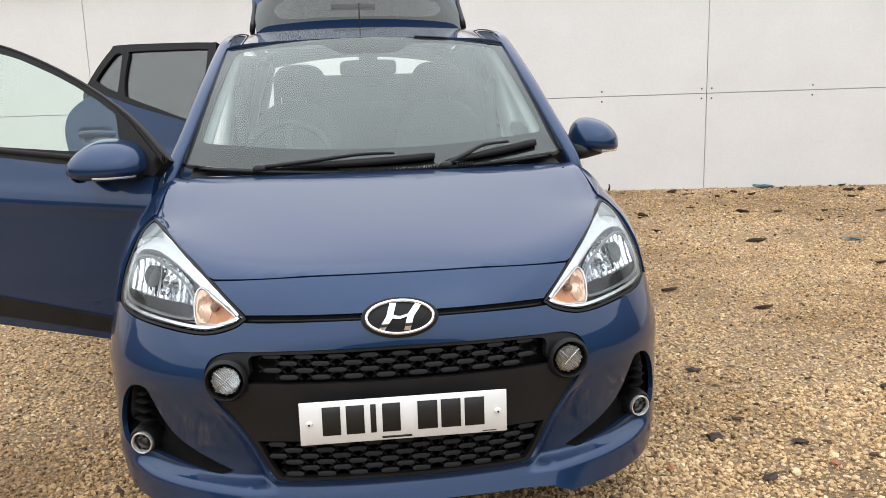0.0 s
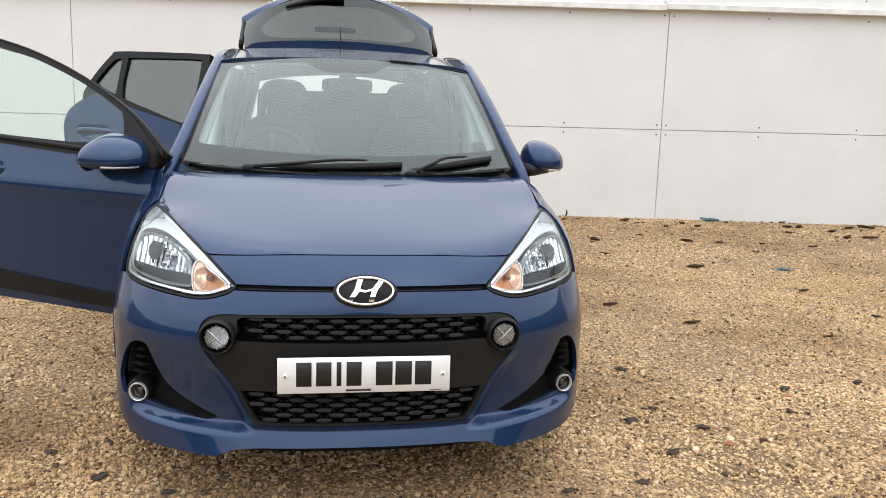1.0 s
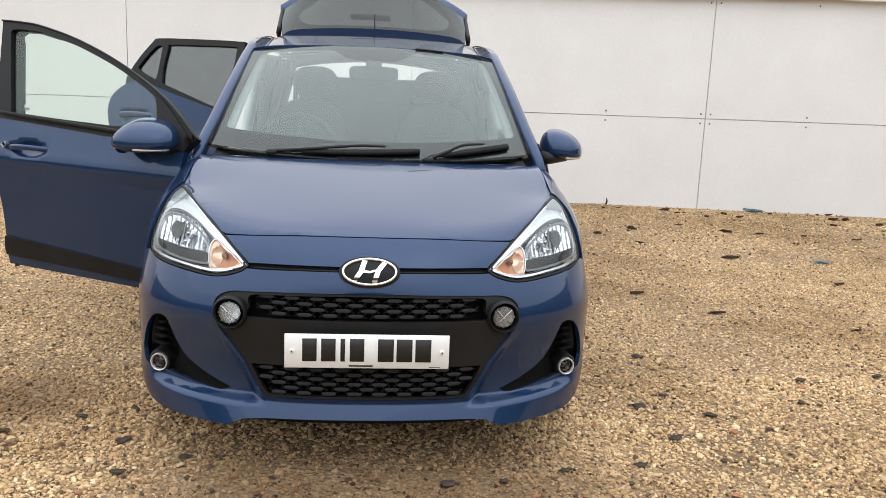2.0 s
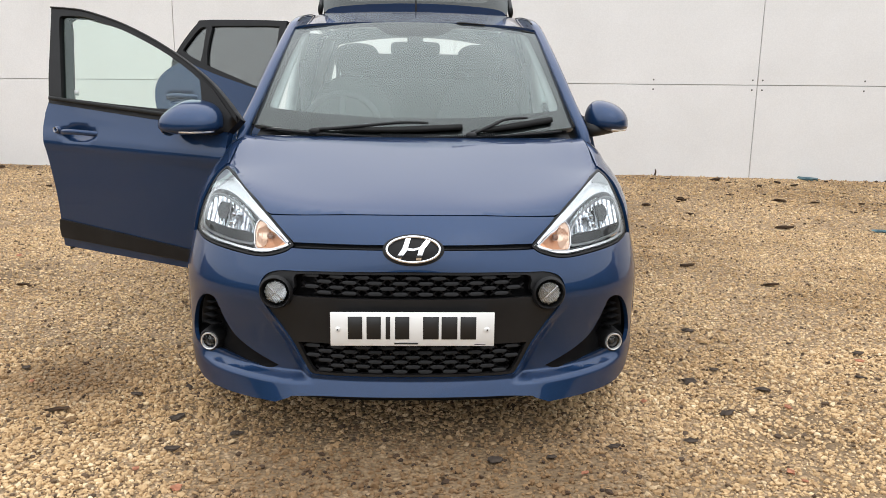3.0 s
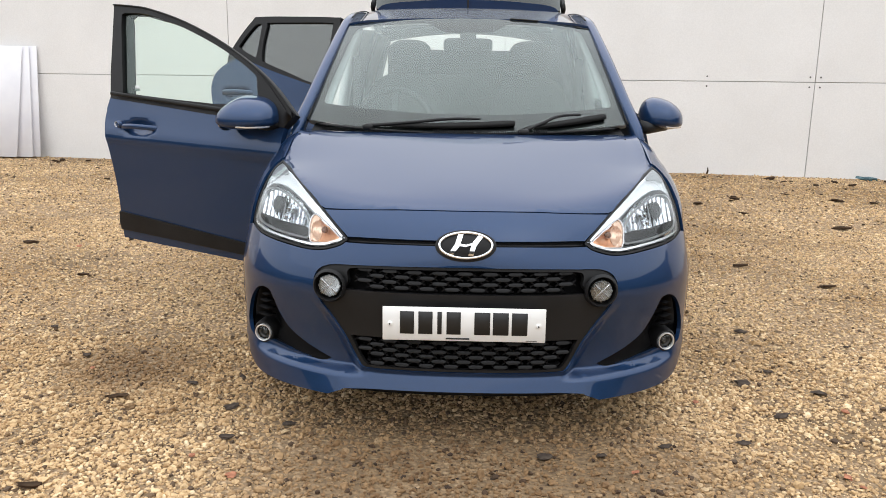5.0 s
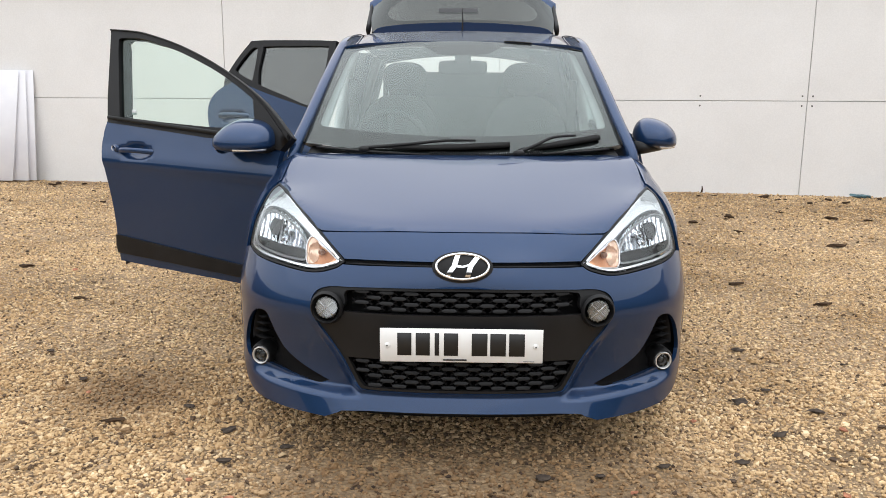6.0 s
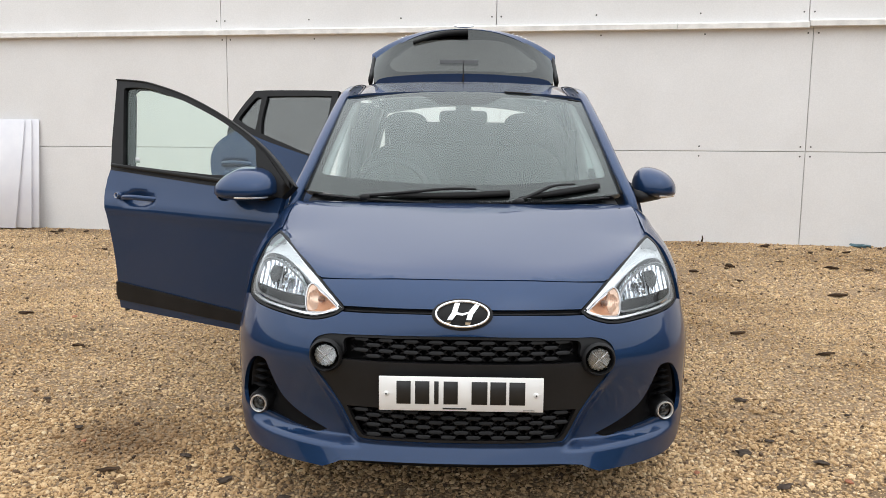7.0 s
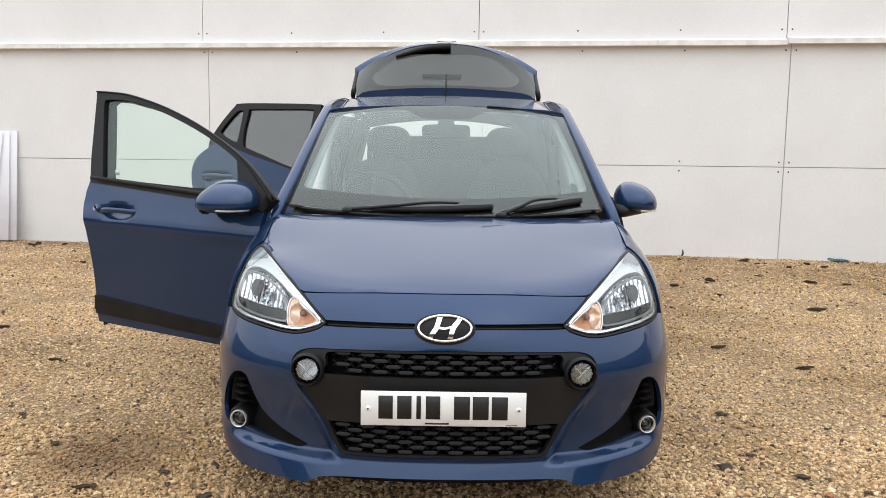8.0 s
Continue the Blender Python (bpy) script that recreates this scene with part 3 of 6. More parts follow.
def make_fascia():
    up = [(0.0, 0.611), (0.25, 0.606), (0.36, 0.602), (0.385, 0.59), (0.383, 0.558), (0.397, 0.533), (0.36, 0.531), (0.2, 0.531), (0.0, 0.531)]
    low = [(0.0, 0.372), (0.25, 0.376), (0.375, 0.375), (0.375, 0.375), (0.35, 0.322), (0.326, 0.283), (0.30, 0.276), (0.2, 0.275), (0.0, 0.275)]
    up_loop, low_loop = spline(mirrored(up), 4), spline(mirrored(low), 4)
    loop = nose_loop(fascia_loop)
    me = skin("grille_panel", loop, [nose_loop(up_loop), nose_loop(low_loop)], deeper(nose, 0.008), 0.02, 0.02, (0, -1, 0), SATIN)
    panel = part("grille_panel", me, None, car, "satin black grille panel in the bumper")
    # black sheet for the shade behind the slats
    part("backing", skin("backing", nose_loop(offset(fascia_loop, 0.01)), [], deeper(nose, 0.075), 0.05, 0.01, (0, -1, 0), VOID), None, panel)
    slat = skin("slat", spline([(-0.024, 0.0), (-0.017, 0.0052), (0, 0.0056), (0.017, 0.0052), (0.024, 0.0), (0.017, -0.0052), (0, -0.0056), (-0.017, -0.0052)], 2), [],
                lambda u, v: (u, 0.35 * v + 30 * v * v, v), 0.012, 0.03, (0, -1, 0), SLAT)
    rib_v, rib_f = [], []

    def rib(x0, z0, x1, z1):
        p, q = Vector(nose_at(x0, z0)) + Vector((0, 0.022, 0)), Vector(nose_at(x1, z1)) + Vector((0, 0.022, 0))
        d = (q - p).normalized()
        s = d.cross(Vector((0, 1, 0))).normalized() * 0.0022
        k = len(rib_v)
        for e in (p, q):
            for off in (s, -s):
                rib_v.append(e + off)
                rib_v.append(e + off + Vector((0, 0.03, 0)))
        for f in ((0, 2, 6, 4), (1, 5, 7, 3), (0, 4, 5, 1), (2, 3, 7, 6)):
            rib_f.append(tuple(k + i for i in f))

    for loop2, z_top, count, pitch in ((up_loop, 0.5985, 4, 0.0172), (low_loop, 0.3645, 6, 0.0163)):
        inner = offset(loop2, 0.004)
        for row in range(count):
            z = z_top - row * pitch
            for col in range(-6, 7):
                x = (col + (0.5 if row % 2 else 0.0)) * 0.0815
                ends = np.array([(x - 0.021, z), (x + 0.021, z), (x, z)])
                if not inside(ends, inner).all():
                    continue
                x0, y0, _ = nose_at(x - 0.02, z)
                x1, y1, _ = nose_at(x + 0.02, z)
                yaw = math.degrees(math.atan2(y1 - y0, x1 - x0))
                y = nose_at(x, z)[1] + 0.013
                part("slat", slat, None, panel, at=pose(x, y, z, 0, 0, yaw))
                for sx in (-1, 1):
                    for sz in (-1, 1):
                        a = (x + sx * 0.022, z)
                        b = (x + sx * 0.0345, z + sz * pitch * 0.5)
                        if inside(np.array([b]), inner)[0]:
                            rib(*a, *b)
                rib(x - 0.02, z, x + 0.02, z)
    tagged(part("grille_mesh", mesh_from("grille_mesh", rib_v, rib_f, VOID, False), None, panel, "black honeycomb ribs behind the slats"), kind="stuff")
    # the slot under the bonnet strip, its shade set in by a black liner
    part("slot_liner", skin("slot_liner", nose_loop(offset(spline(mirrored(SLOT), 3), -0.006)), [], deeper(nose, 0.02), 0.03, 0.006, (0, -1, 0), VOID), None, panel)
    bead = [Vector(nose_at(x, 0.687 - 0.018 * (abs(x) / 0.39) ** 2 * 0.4)) + Vector((0, 0.012, 0)) for x in np.linspace(-0.385, 0.385, 31)]
    part("slot_bar", sweep("slot_bar", bead, ring_profile(0.004, 0.004, 6), BLACK), None, panel)


make_fascia()


def make_plate():
    plate = part("number_plate", block((0.52, 0.004, 0.111), 0.0015, 1), PLATE, car, "white front number plate with seven black character bars",
                 pose(-0.001, -0.003, 0.4445, -1, 0, 0))
    for x, w in ((-0.182, 0.045), (-0.123, 0.045), (-0.078, 0.014), (-0.033, 0.045), (0.058, 0.050), (0.117, 0.050), (0.177, 0.050)):
        part("character_bar", block((w, 0.002, 0.074), 0.0005, 1), INK, plate, at=pose(x, -0.003, 0.004))
    part("small_print_bar", block((0.075, 0.0012, 0.005), 0.0, 1), INK, plate, at=pose(-0.02, -0.0028, -0.047))
    part("small_print_bar", block((0.035, 0.0012, 0.0018), 0.0, 1), INK, plate, at=pose(0.215, -0.0028, -0.050))
    for x in (-0.237, 0.237):
        part("screw", lathe("screw", [(0.0, -0.006), (0.004, -0.005), (0.008, -0.003), (0.009, 0.0)], PLATE, 14), None, plate, at=pose(x, -0.002, -0.0005))
        part("screw_slot", lathe("screw_slot", [(0.0, -0.0075), (0.0028, -0.007), (0.0028, -0.004)], INK, 8), None, plate, at=pose(x, -0.002, -0.0005))
    return plate


make_plate()


def oval(a, b, n=40):
    return np.array([(a * math.cos(2 * math.pi * i / n), b * math.sin(2 * math.pi * i / n)) for i in range(n)])


def make_badge():
    def dome(u, v):
        return (u, 0.012 * ((u / 0.09) ** 2 + (v / 0.045) ** 2), v)
    at = pose(0, 0.036, 0.6955, -24, 0, 0)
    badge = part("badge", skin("badge", oval(0.098, 0.052), [], dome, 0.015, 0.03, (0, -1, 0), BLACK), None, car, "oval chrome badge on a black surround", at)
    part("badge_ring", sweep("badge_ring", [Vector(dome(u, v)) - Vector((0, 0.003, 0)) for u, v in oval(0.084, 0.0415, 56)], ring_profile(0.0048, 0.005, 8), CHROME,
                             up=(0, 1, 0), closed=True), None, badge)
    for loop in ([(-0.056, -0.030), (-0.042, -0.035), (-0.019, -0.004), (-0.008, 0.035), (-0.024, 0.036), (-0.034, 0.002)],
                 [(0.024, -0.036), (0.008, -0.035), (0.019, 0.004), (0.042, 0.035), (0.056, 0.030), (0.034, -0.002)],
                 [(-0.030, -0.003), (0.0, -0.007), (0.030, 0.003), (0.026, 0.007), (0.0, 0.000), (-0.026, 0.005)]):
        q = np.array(loop)
        part("badge_bar", skin("badge_bar", q, [], lambda u, v: (u, dome(u, v)[1] - 0.005, v), 0.012, 0.006, (0, -1, 0), CHROME), None, badge)


make_badge()


def make_round_lamps():
    """The round daytime lamps at the grille's ends and the fog lamps low in the corners."""
    for side in (-1, 1):
        x, y, z = nose_at(0.4435 * side, 0.5425)
        at = pose(x, y - 0.014, z, 0, 0, 7 * side)
        lamp = part("daytime_lamp", lathe("daytime_lamp", [(0.056, 0.004), (0.053, -0.005), (0.049, -0.009), (0.047, -0.006), (0.044, 0.002), (0.042, 0.02), (0.0, 0.03)], BLACK, 40),
                    None, car, "round clear daytime lamp in a black surround", at)
        part("lens", lathe("lens", [(0.0, -0.016), (0.02, -0.0145), (0.034, -0.009), (0.041, 0.002)], LENS, 36), None, lamp)
        facet = bmesh.new()
        n = 10
        grid = {}
        for i in range(-n, n + 1):
            for j in range(-n, n + 1):
                u, v = i / n * 0.038, j / n * 0.038
                if u * u + v * v < 0.0385 ** 2:
                    d = 0.0032 * ((i + j) % 2) + 0.006 * (1 - (u * u + v * v) / 0.0385 ** 2)
                    grid[i, j] = facet.verts.new((u, d, v))
        for i, j in list(grid):
            q = [grid.get(k) for k in ((i, j), (i + 1, j), (i + 1, j + 1), (i, j + 1))]
            if all(q):
                facet.faces.new(q)
        part("reflector", facet, FACETS, lamp, "faceted silver reflector")
        for a in (45, -45):
            part("divider", block((0.074, 0.004, 0.0028), 0.001, 1), SILVER, lamp, at=pose(0, -0.004, 0, 0, a, 0))
        x, y, z = nose_at(0.724 * side, 0.306)
        at = pose(x - 0.004 * side, y + 0.006, z, 0, 0, 14 * side)
        fog = part("fog_lamp", lathe("fog_lamp", [(0.046, 0.06), (0.043, 0.02), (0.037, 0.006), (0.030, 0.008), (0.025, 0.04), (0.0, 0.05)], BLACK, 32), None, car,
                   "small round fog lamp with a chrome ring", at)
        part("ring", lathe("ring", [(0.031, 0.012), (0.032, 0.003), (0.030, -0.001), (0.027, 0.0), (0.025, 0.008)], SILVER, 36), None, fog, "chrome ring")
        part("lens", lathe("lens", [(0.0, -0.002), (0.016, 0.001), (0.027, 0.008)], LENS, 28), None, fog)
        part("projector", lathe("projector", [(0.0, 0.012), (0.008, 0.014), (0.013, 0.02), (0.015, 0.03), (0.026, 0.02)], SMOKE, 24), None, fog)


make_round_lamps()


def make_pockets():
    for side in (1, -1):
        lp = pocket_loop if side > 0 else flip_x(pocket_loop)
        loop = nose_loop(lp)
        big = nose_loop(offset(lp, -0.014))

        def hollow(s, z):
            x, y, z = nose(s, z)
            ax = abs(x)
            deep = dish(ax, z) - 0.004 + 0.075 * smoothstep(0.63, 0.69, ax) * smoothstep(0.30, 0.34, z) + 0.03 * smoothstep(0.55, 0.68, ax)
            return (x, y + deep + 0.012, z)
        me = skin("fog_pocket", big, [], hollow, 0.016, 0.006, (0, -1, 0), RECESS)
        pk = part("fog_pocket", me, None, car, "black plastic fog lamp recess")
        # the return of the painted edge into the recess, black for its shade
        rim = []
        for s, z in dense(loop, 0.02):
            rim.append(bumper_surf(s, z))
        k = len(rim)
        inner = [(x * 0.99, y + 0.07, z) for x, y, z in rim]
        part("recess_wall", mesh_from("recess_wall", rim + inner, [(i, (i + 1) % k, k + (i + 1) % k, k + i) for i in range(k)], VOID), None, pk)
        # short horizontal fins in the deep part above the fog lamp
        for z in (0.375, 0.402, 0.429, 0.454):
            fin = [Vector(nose_at(side * u, z)) + Vector((-0.006 * side, 0.035, 0)) for u in np.linspace(0.690, 0.728 - 0.35 * max(z - 0.40, 0), 6)]
            part("recess_fin", sweep("recess_fin", fin, [(-0.02, -0.002), (0.02, -0.002), (0.02, 0.002), (-0.02, 0.002)], RECESS), None, pk)


make_pockets()


def make_headlight(side):
    lp = lamp_loop if side > 0 else flip_x(lamp_loop)
    sx = side
    loop = nose_loop(lp)
    light = part("headlight", skin("headlight", nose_loop(offset(lp, -0.003)), [nose_loop(offset(lp, 0.003))], deeper(nose, -0.001), 0.02, 0.03, (0, -1, 0.3), BLACK), None, car,
                 "clear swept-back headlight with amber indicator")
    part("lens", skin("lens", nose_loop(offset(lp, 0.005)), [], nose, 0.025, 0.003, (0, -1, 0.3), LENS), None, light).visible_shadow = False

    def bowl(s, z):
        x, y, z = nose(s, z)
        return (x * 0.985, y + 0.075, z)
    part("housing", skin("housing", loop, [], bowl, 0.03, 0.004, (0, -1, 0.3), LAMPGREY), None, light, "grey lamp housing")
    # bright bezel right round and the broad band along the bonnet edge
    part("bezel", skin("bezel", nose_loop(offset(lp, 0.007)), [nose_loop(offset(lp, 0.014))], deeper(nose, 0.010), 0.015, 0.016, (0, -1, 0.3), SILVER), None, light, "bright silver bezel")
    band = [(0.690, 0.846), (0.655, 0.846), (0.592, 0.820), (0.50, 0.766), (0.425, 0.706), (0.425, 0.706), (0.47, 0.718), (0.53, 0.758), (0.60, 0.796),
            (0.66, 0.815), (0.72, 0.812), (0.750, 0.79), (0.752, 0.806), (0.73, 0.832)]
    b = spline(band, 4)
    b = b if side > 0 else flip_x(b)

    def band_surf(s, z):
        x, y, z = nose(s, z)
        return (x, y + 0.022, z)
    part("bezel_band", skin("bezel_band", nose_loop(b), [], band_surf, 0.02, 0.02, (0, -1, 0.3), SILVER), None, light, "broad silver band")
    main = [(0.735, 0.790), (0.69, 0.802), (0.62, 0.785), (0.56, 0.752), (0.535, 0.715), (0.532, 0.678), (0.56, 0.672), (0.65, 0.676), (0.735, 0.687), (0.756, 0.71), (0.75, 0.76)]
    mn = spline(main, 4)
    mn = mn if side > 0 else flip_x(mn)

    def reflect(s, z):
        x, y, z = nose(s, z)
        d = ((abs(x) - 0.645) / 0.115) ** 2 + ((z - 0.735) / 0.075) ** 2
        rib = 0.012 * abs(((abs(x) * 52 + 3 * z) % 1.0) - 0.5) + 0.004 * abs(((z * 30) % 1.0) - 0.5)
        return (x * 0.99, y + 0.02 + 0.055 * max(0.0, 1 - d) + rib, z)
    part("reflector", skin("reflector", nose_loop(mn), [], reflect, 0.006, 0.003, (0, -1, 0.3), REFLECTOR), None, light, "ribbed chrome reflector")
    part("reflector_rim", sweep("reflector_rim", [Vector(nose_at(x, z)) + Vector((0, 0.018, 0)) for x, z in mn], ring_profile(0.004, 0.006, 6), LAMPGREY, up=(0, 1, 0), closed=True),
         None, light)
    # lower dark shelf of the main lamp
    shelf = spline([(0.540, 0.704), (0.64, 0.709), (0.752, 0.714), (0.748, 0.690), (0.65, 0.674), (0.545, 0.671)], 3)
    shelf = shelf if side > 0 else flip_x(shelf)
    part("shelf", skin("shelf", nose_loop(shelf), [], deeper(nose, 0.020), 0.02, 0.03, (0, -1, 0.3), SMOKE), None, light, "dark smoked shelf")
    amber = spline([(0.512, 0.749), (0.482, 0.734), (0.436, 0.702), (0.416, 0.684), (0.44, 0.671), (0.50, 0.663), (0.524, 0.665), (0.532, 0.70), (0.528, 0.735)], 3)
    amber = amber if side > 0 else flip_x(amber)

    def cup(s, z):
        x, y, z = nose(s, z)
        d = ((abs(x) - 0.478) / 0.05) ** 2 + ((z - 0.70) / 0.035) ** 2
        return (x, y + 0.02 + 0.03 * max(0, 1 - d) + 0.002 * abs(((abs(x) * 150) % 1) - 0.5), z)
    part("indicator", skin("indicator", nose_loop(amber), [], cup, 0.006, 0.003, (0, -1, 0.3), AMBER), None, light, "amber indicator")
    pale = spline([(0.512, 0.744), (0.495, 0.735), (0.487, 0.71), (0.492, 0.672), (0.522, 0.668), (0.529, 0.70), (0.525, 0.735)], 3)
    pale = pale if side > 0 else flip_x(pale)
    part("indicator_facet", skin("indicator_facet", nose_loop(pale), [], lambda s, z: (cup(s, z)[0], cup(s, z)[1] - 0.004, z), 0.006, 0.002, (0, -1, 0.3), PEACH), None, light, "pale clear part of the indicator")
    part("indicator_rim", sweep("indicator_rim", [Vector(nose_at(x, z)) + Vector((0, 0.014, 0)) for x, z in amber], ring_profile(0.003, 0.005, 6), SILVER, up=(0, 1, 0), closed=True),
         None, light)
    x, y, z = nose_at(0.477 * sx, 0.702)
    part("indicator_bulb", soft_blob((0.024, 0.03, 0.024), 2, 2), BULB, light, at=pose(x, y + 0.03, z))
    dark = spline([(0.652, 0.772), (0.690, 0.778), (0.704, 0.752), (0.690, 0.728), (0.660, 0.734)], 3)
    dark = dark if side > 0 else flip_x(dark)
    part("reflector_shade", skin("reflector_shade", nose_loop(dark), [], deeper(nose, 0.040), 0.012, 0.003, (0, -1, 0.3), SMOKE), None, light, "dark facet of the reflector")
    for bx, bz, r, mt in ( (0.630, 0.748, 0.012, REFLECTOR), (0.638, 0.723, 0.011, REFLECTOR)):
        x, y, z = nose_at(bx * sx, bz)
        part("bulb_shield", lathe("bulb_shield", [(0.0, -0.01), (r * 0.6, -0.008), (r, 0.0), (r, 0.05)], mt, 18), None, light, at=pose(x * 0.99, y + 0.03, z))
    # smoked marker strip low in the outer corner
    tip = spline([(0.714, 0.872), (0.664, 0.857), (0.668, 0.849), (0.70, 0.846), (0.738, 0.834), (0.738, 0.85)], 3)
    tip = tip if side > 0 else flip_x(tip)
    part("lamp_tip", skin("lamp_tip", nose_loop(tip), [], deeper(nose, 0.008), 0.02, 0.01, (0, -1, 0.3), LAMPGREY), None, light)


make_headlight(1)
make_headlight(-1)


# ---- bonnet and front wings ----
def bonnet_z(x, y):
    lo, hi = 0.70, 1.0
    for _ in range(22):
        mid = (lo + hi) / 2
        if nose_at(min(abs(x), full_w(mid) * 0.999), mid)[1] < y:
            lo = mid
        else:
            hi = mid
    return lo


BON_Y = np.arange(0.10, 1.20, 0.02)
BON_X = np.arange(0.0, 0.80, 0.02)
BON_Z = np.array([[bonnet_z(x, y) for x in BON_X] for y in BON_Y])


def corner_rise(a, y):
    """The bonnet's rear corners sweep up to the windscreen pillars."""
    return 0.033 * smoothstep(0.60, 1.22, y) * (a / 0.7) ** 2


def bonnet_fit():
    """A smooth polynomial through the table of heights: even in x, of sixth order in y."""
    rows, zs = [], []
    for j, y in enumerate(BON_Y):
        for i, x in enumerate(BON_X):
            if x < 0.74 and 0.12 < y < 1.16 and y > 0.10 + 0.55 * x * x:
                w = 6.0 if y < 0.17 + 0.6 * x * x else 1.0
                rows.append([w * t for t in bonnet_terms(x, y)])
                zs.append(w * BON_Z[j, i])
    return np.linalg.lstsq(np.array(rows), np.array(zs), rcond=None)[0]


def bonnet_terms(x, y):
    a, b = x * x, y - 0.6
    return [a ** p * b ** q for p in range(4) for q in range(7 if p < 2 else 5)]


BON_K = bonnet_fit()


SIDE_X = smooth_table([0.10, 0.248, 0.385, 0.51, 0.66, 0.80, 0.95, 1.20], [0.40, 0.493, 0.58, 0.64, 0.69, 0.708, 0.714, 0.716])


def bonnet_old(x, y):
    z = float(np.dot(bonnet_terms(x, y), BON_K))
    behind = y - (0.132 + 0.48 * x * x)
    if behind < 0.16 and abs(x) < 0.7:
        z += (bonnet_z(x, y) - z) * (1 - smoothstep(0.0, 0.16, behind))
    return z


def middle_drop(b):
    """How far the flat middle lies below the full nose, b behind the leading edge."""
    return 0.7865 + 0.213 * b + 0.019 * (1 - math.exp(-b / 0.08)) - float(MID_Z(b))


MID_B = np.linspace(0.0, 0.98, 50)
MID_Z = smooth_table(list(MID_B), [bonnet_old(0.0, 0.1335 + q) for q in MID_B])


def bonnet_surf(x, y):
    """The bonnet's skin, with its slightly raised middle."""
    a = abs(x)
    b = max(y - (0.132 + 0.48 * x * x), 0.0)
    drop = middle_drop(b) * max(1 - (a / SIDE_X(y)) ** 6, 0.0)
    edge = 0.42 + 0.25 * smoothstep(0.15, 0.95, y)
    rib = 0.003 * (1 - smoothstep(edge - 0.07, edge + 0.06, a)) * (1 - math.exp(-(b / 0.3) ** 2))
    # the rear edge and its corners turn down towards the windscreen, the sides towards the wings
    back = max(y - (0.843 + 0.33 * x * x - 0.10 * (a / 0.7) ** 2), 0.0)
    side = smoothstep(SIDE_X(y) - 0.08, SIDE_X(y), a) * smoothstep(0.45, 0.70, y)
    return (x, y, bonnet_old(x, y) + drop + rib + corner_rise(a, y) - 0.75 * back * back - 0.006 * side)


def make_bonnet():
    lip = np.array([(x, nose_at(x, 0.786 - 0.003 * (x / 0.22) ** 2 if x < 0.22 else 0.783 - 0.015 * (x - 0.22) / 0.258)[1] + 0.0095 - 0.0045 * (x / 0.478) ** 2) for x in np.linspace(0.0, 0.478, 13)])
    half = spline([(0.4955, 0.247), (0.4955, 0.247), (0.583, 0.385), (0.643, 0.51), (0.692, 0.66), (0.710, 0.80), (0.7145, 0.95), (0.7145, 1.12),
                   (0.7145, 1.12), (0.60, 1.070), (0.45, 1.020), (0.25, 0.972), (0.0, 0.953)], 4, closed=False)
    part("bonnet", skin("bonnet", mirrored(np.vstack([lip, half])), [], bonnet_surf, 0.022, 0.012, (0, 0, 1), PAINT), None, car, "blue painted bonnet")
    tray = [(-0.66, 0.92), (0.66, 0.92), (0.68, 1.2), (-0.68, 1.2)]
    part("scuttle", skin("scuttle", tray, [], lambda x, y: (x, y, 0.945 + 0.03 * (x / 0.7) ** 2 + 0.10 * (y - 1.0)), 0.06, 0.02, (0, 0, 1), VOID), None, car, "black scuttle panel")
    cowl = [(x, 0.985 + 0.135 * (abs(x) / 0.70) ** 2.2, 0.972 + 0.03 * (x / 0.7) ** 2) for x in np.linspace(-0.63, 0.63, 41)]
    vent = part("cowl_vent", sweep("cowl_vent", cowl, [(-0.035, -0.004), (0.03, -0.002), (0.03, 0.004), (-0.035, 0.002)], BLACK), None, car, "black slotted vent below the windscreen")
    fin = block((0.0035, 0.030, 0.010), 0.001, 1)
    me = bpy.data.meshes.new("vent_fin")
    fin.to_mesh(me)
    fin.free()
    me.materials.append(SLAT)
    for i in range(46):
        x = -0.14 + i * 0.0095 + (0.05 if i > 38 else 0)
        part("vent_fin", me, None, vent, at=pose(x, 0.962 + 0.135 * (abs(x) / 0.70) ** 2.2, 0.980 + 0.03 * (x / 0.7) ** 2, 10, 0, 0))


make_bonnet()


def wing_x(y, z):
    k = min(max((y - nose_y(z)) / full_l(z), 0.0), 1.0)
    return full_w(z) * max(1 - (1 - k) ** 2, 0.0) ** (1 / full_q(z))


def arch(cy, r, a0, a1, n=22):
    return [(cy + r * math.cos(a), 0.295 + r * math.sin(a)) for a in np.linspace(radians(a0), radians(a1), n)]


def shoulder_low(y):
    """Height at which the wing's rounded shoulder turns into its flank."""
    return bonnet_surf(0.7145, y)[2] - 0.012 - 0.075 * smoothstep(0.70, 1.12, y)


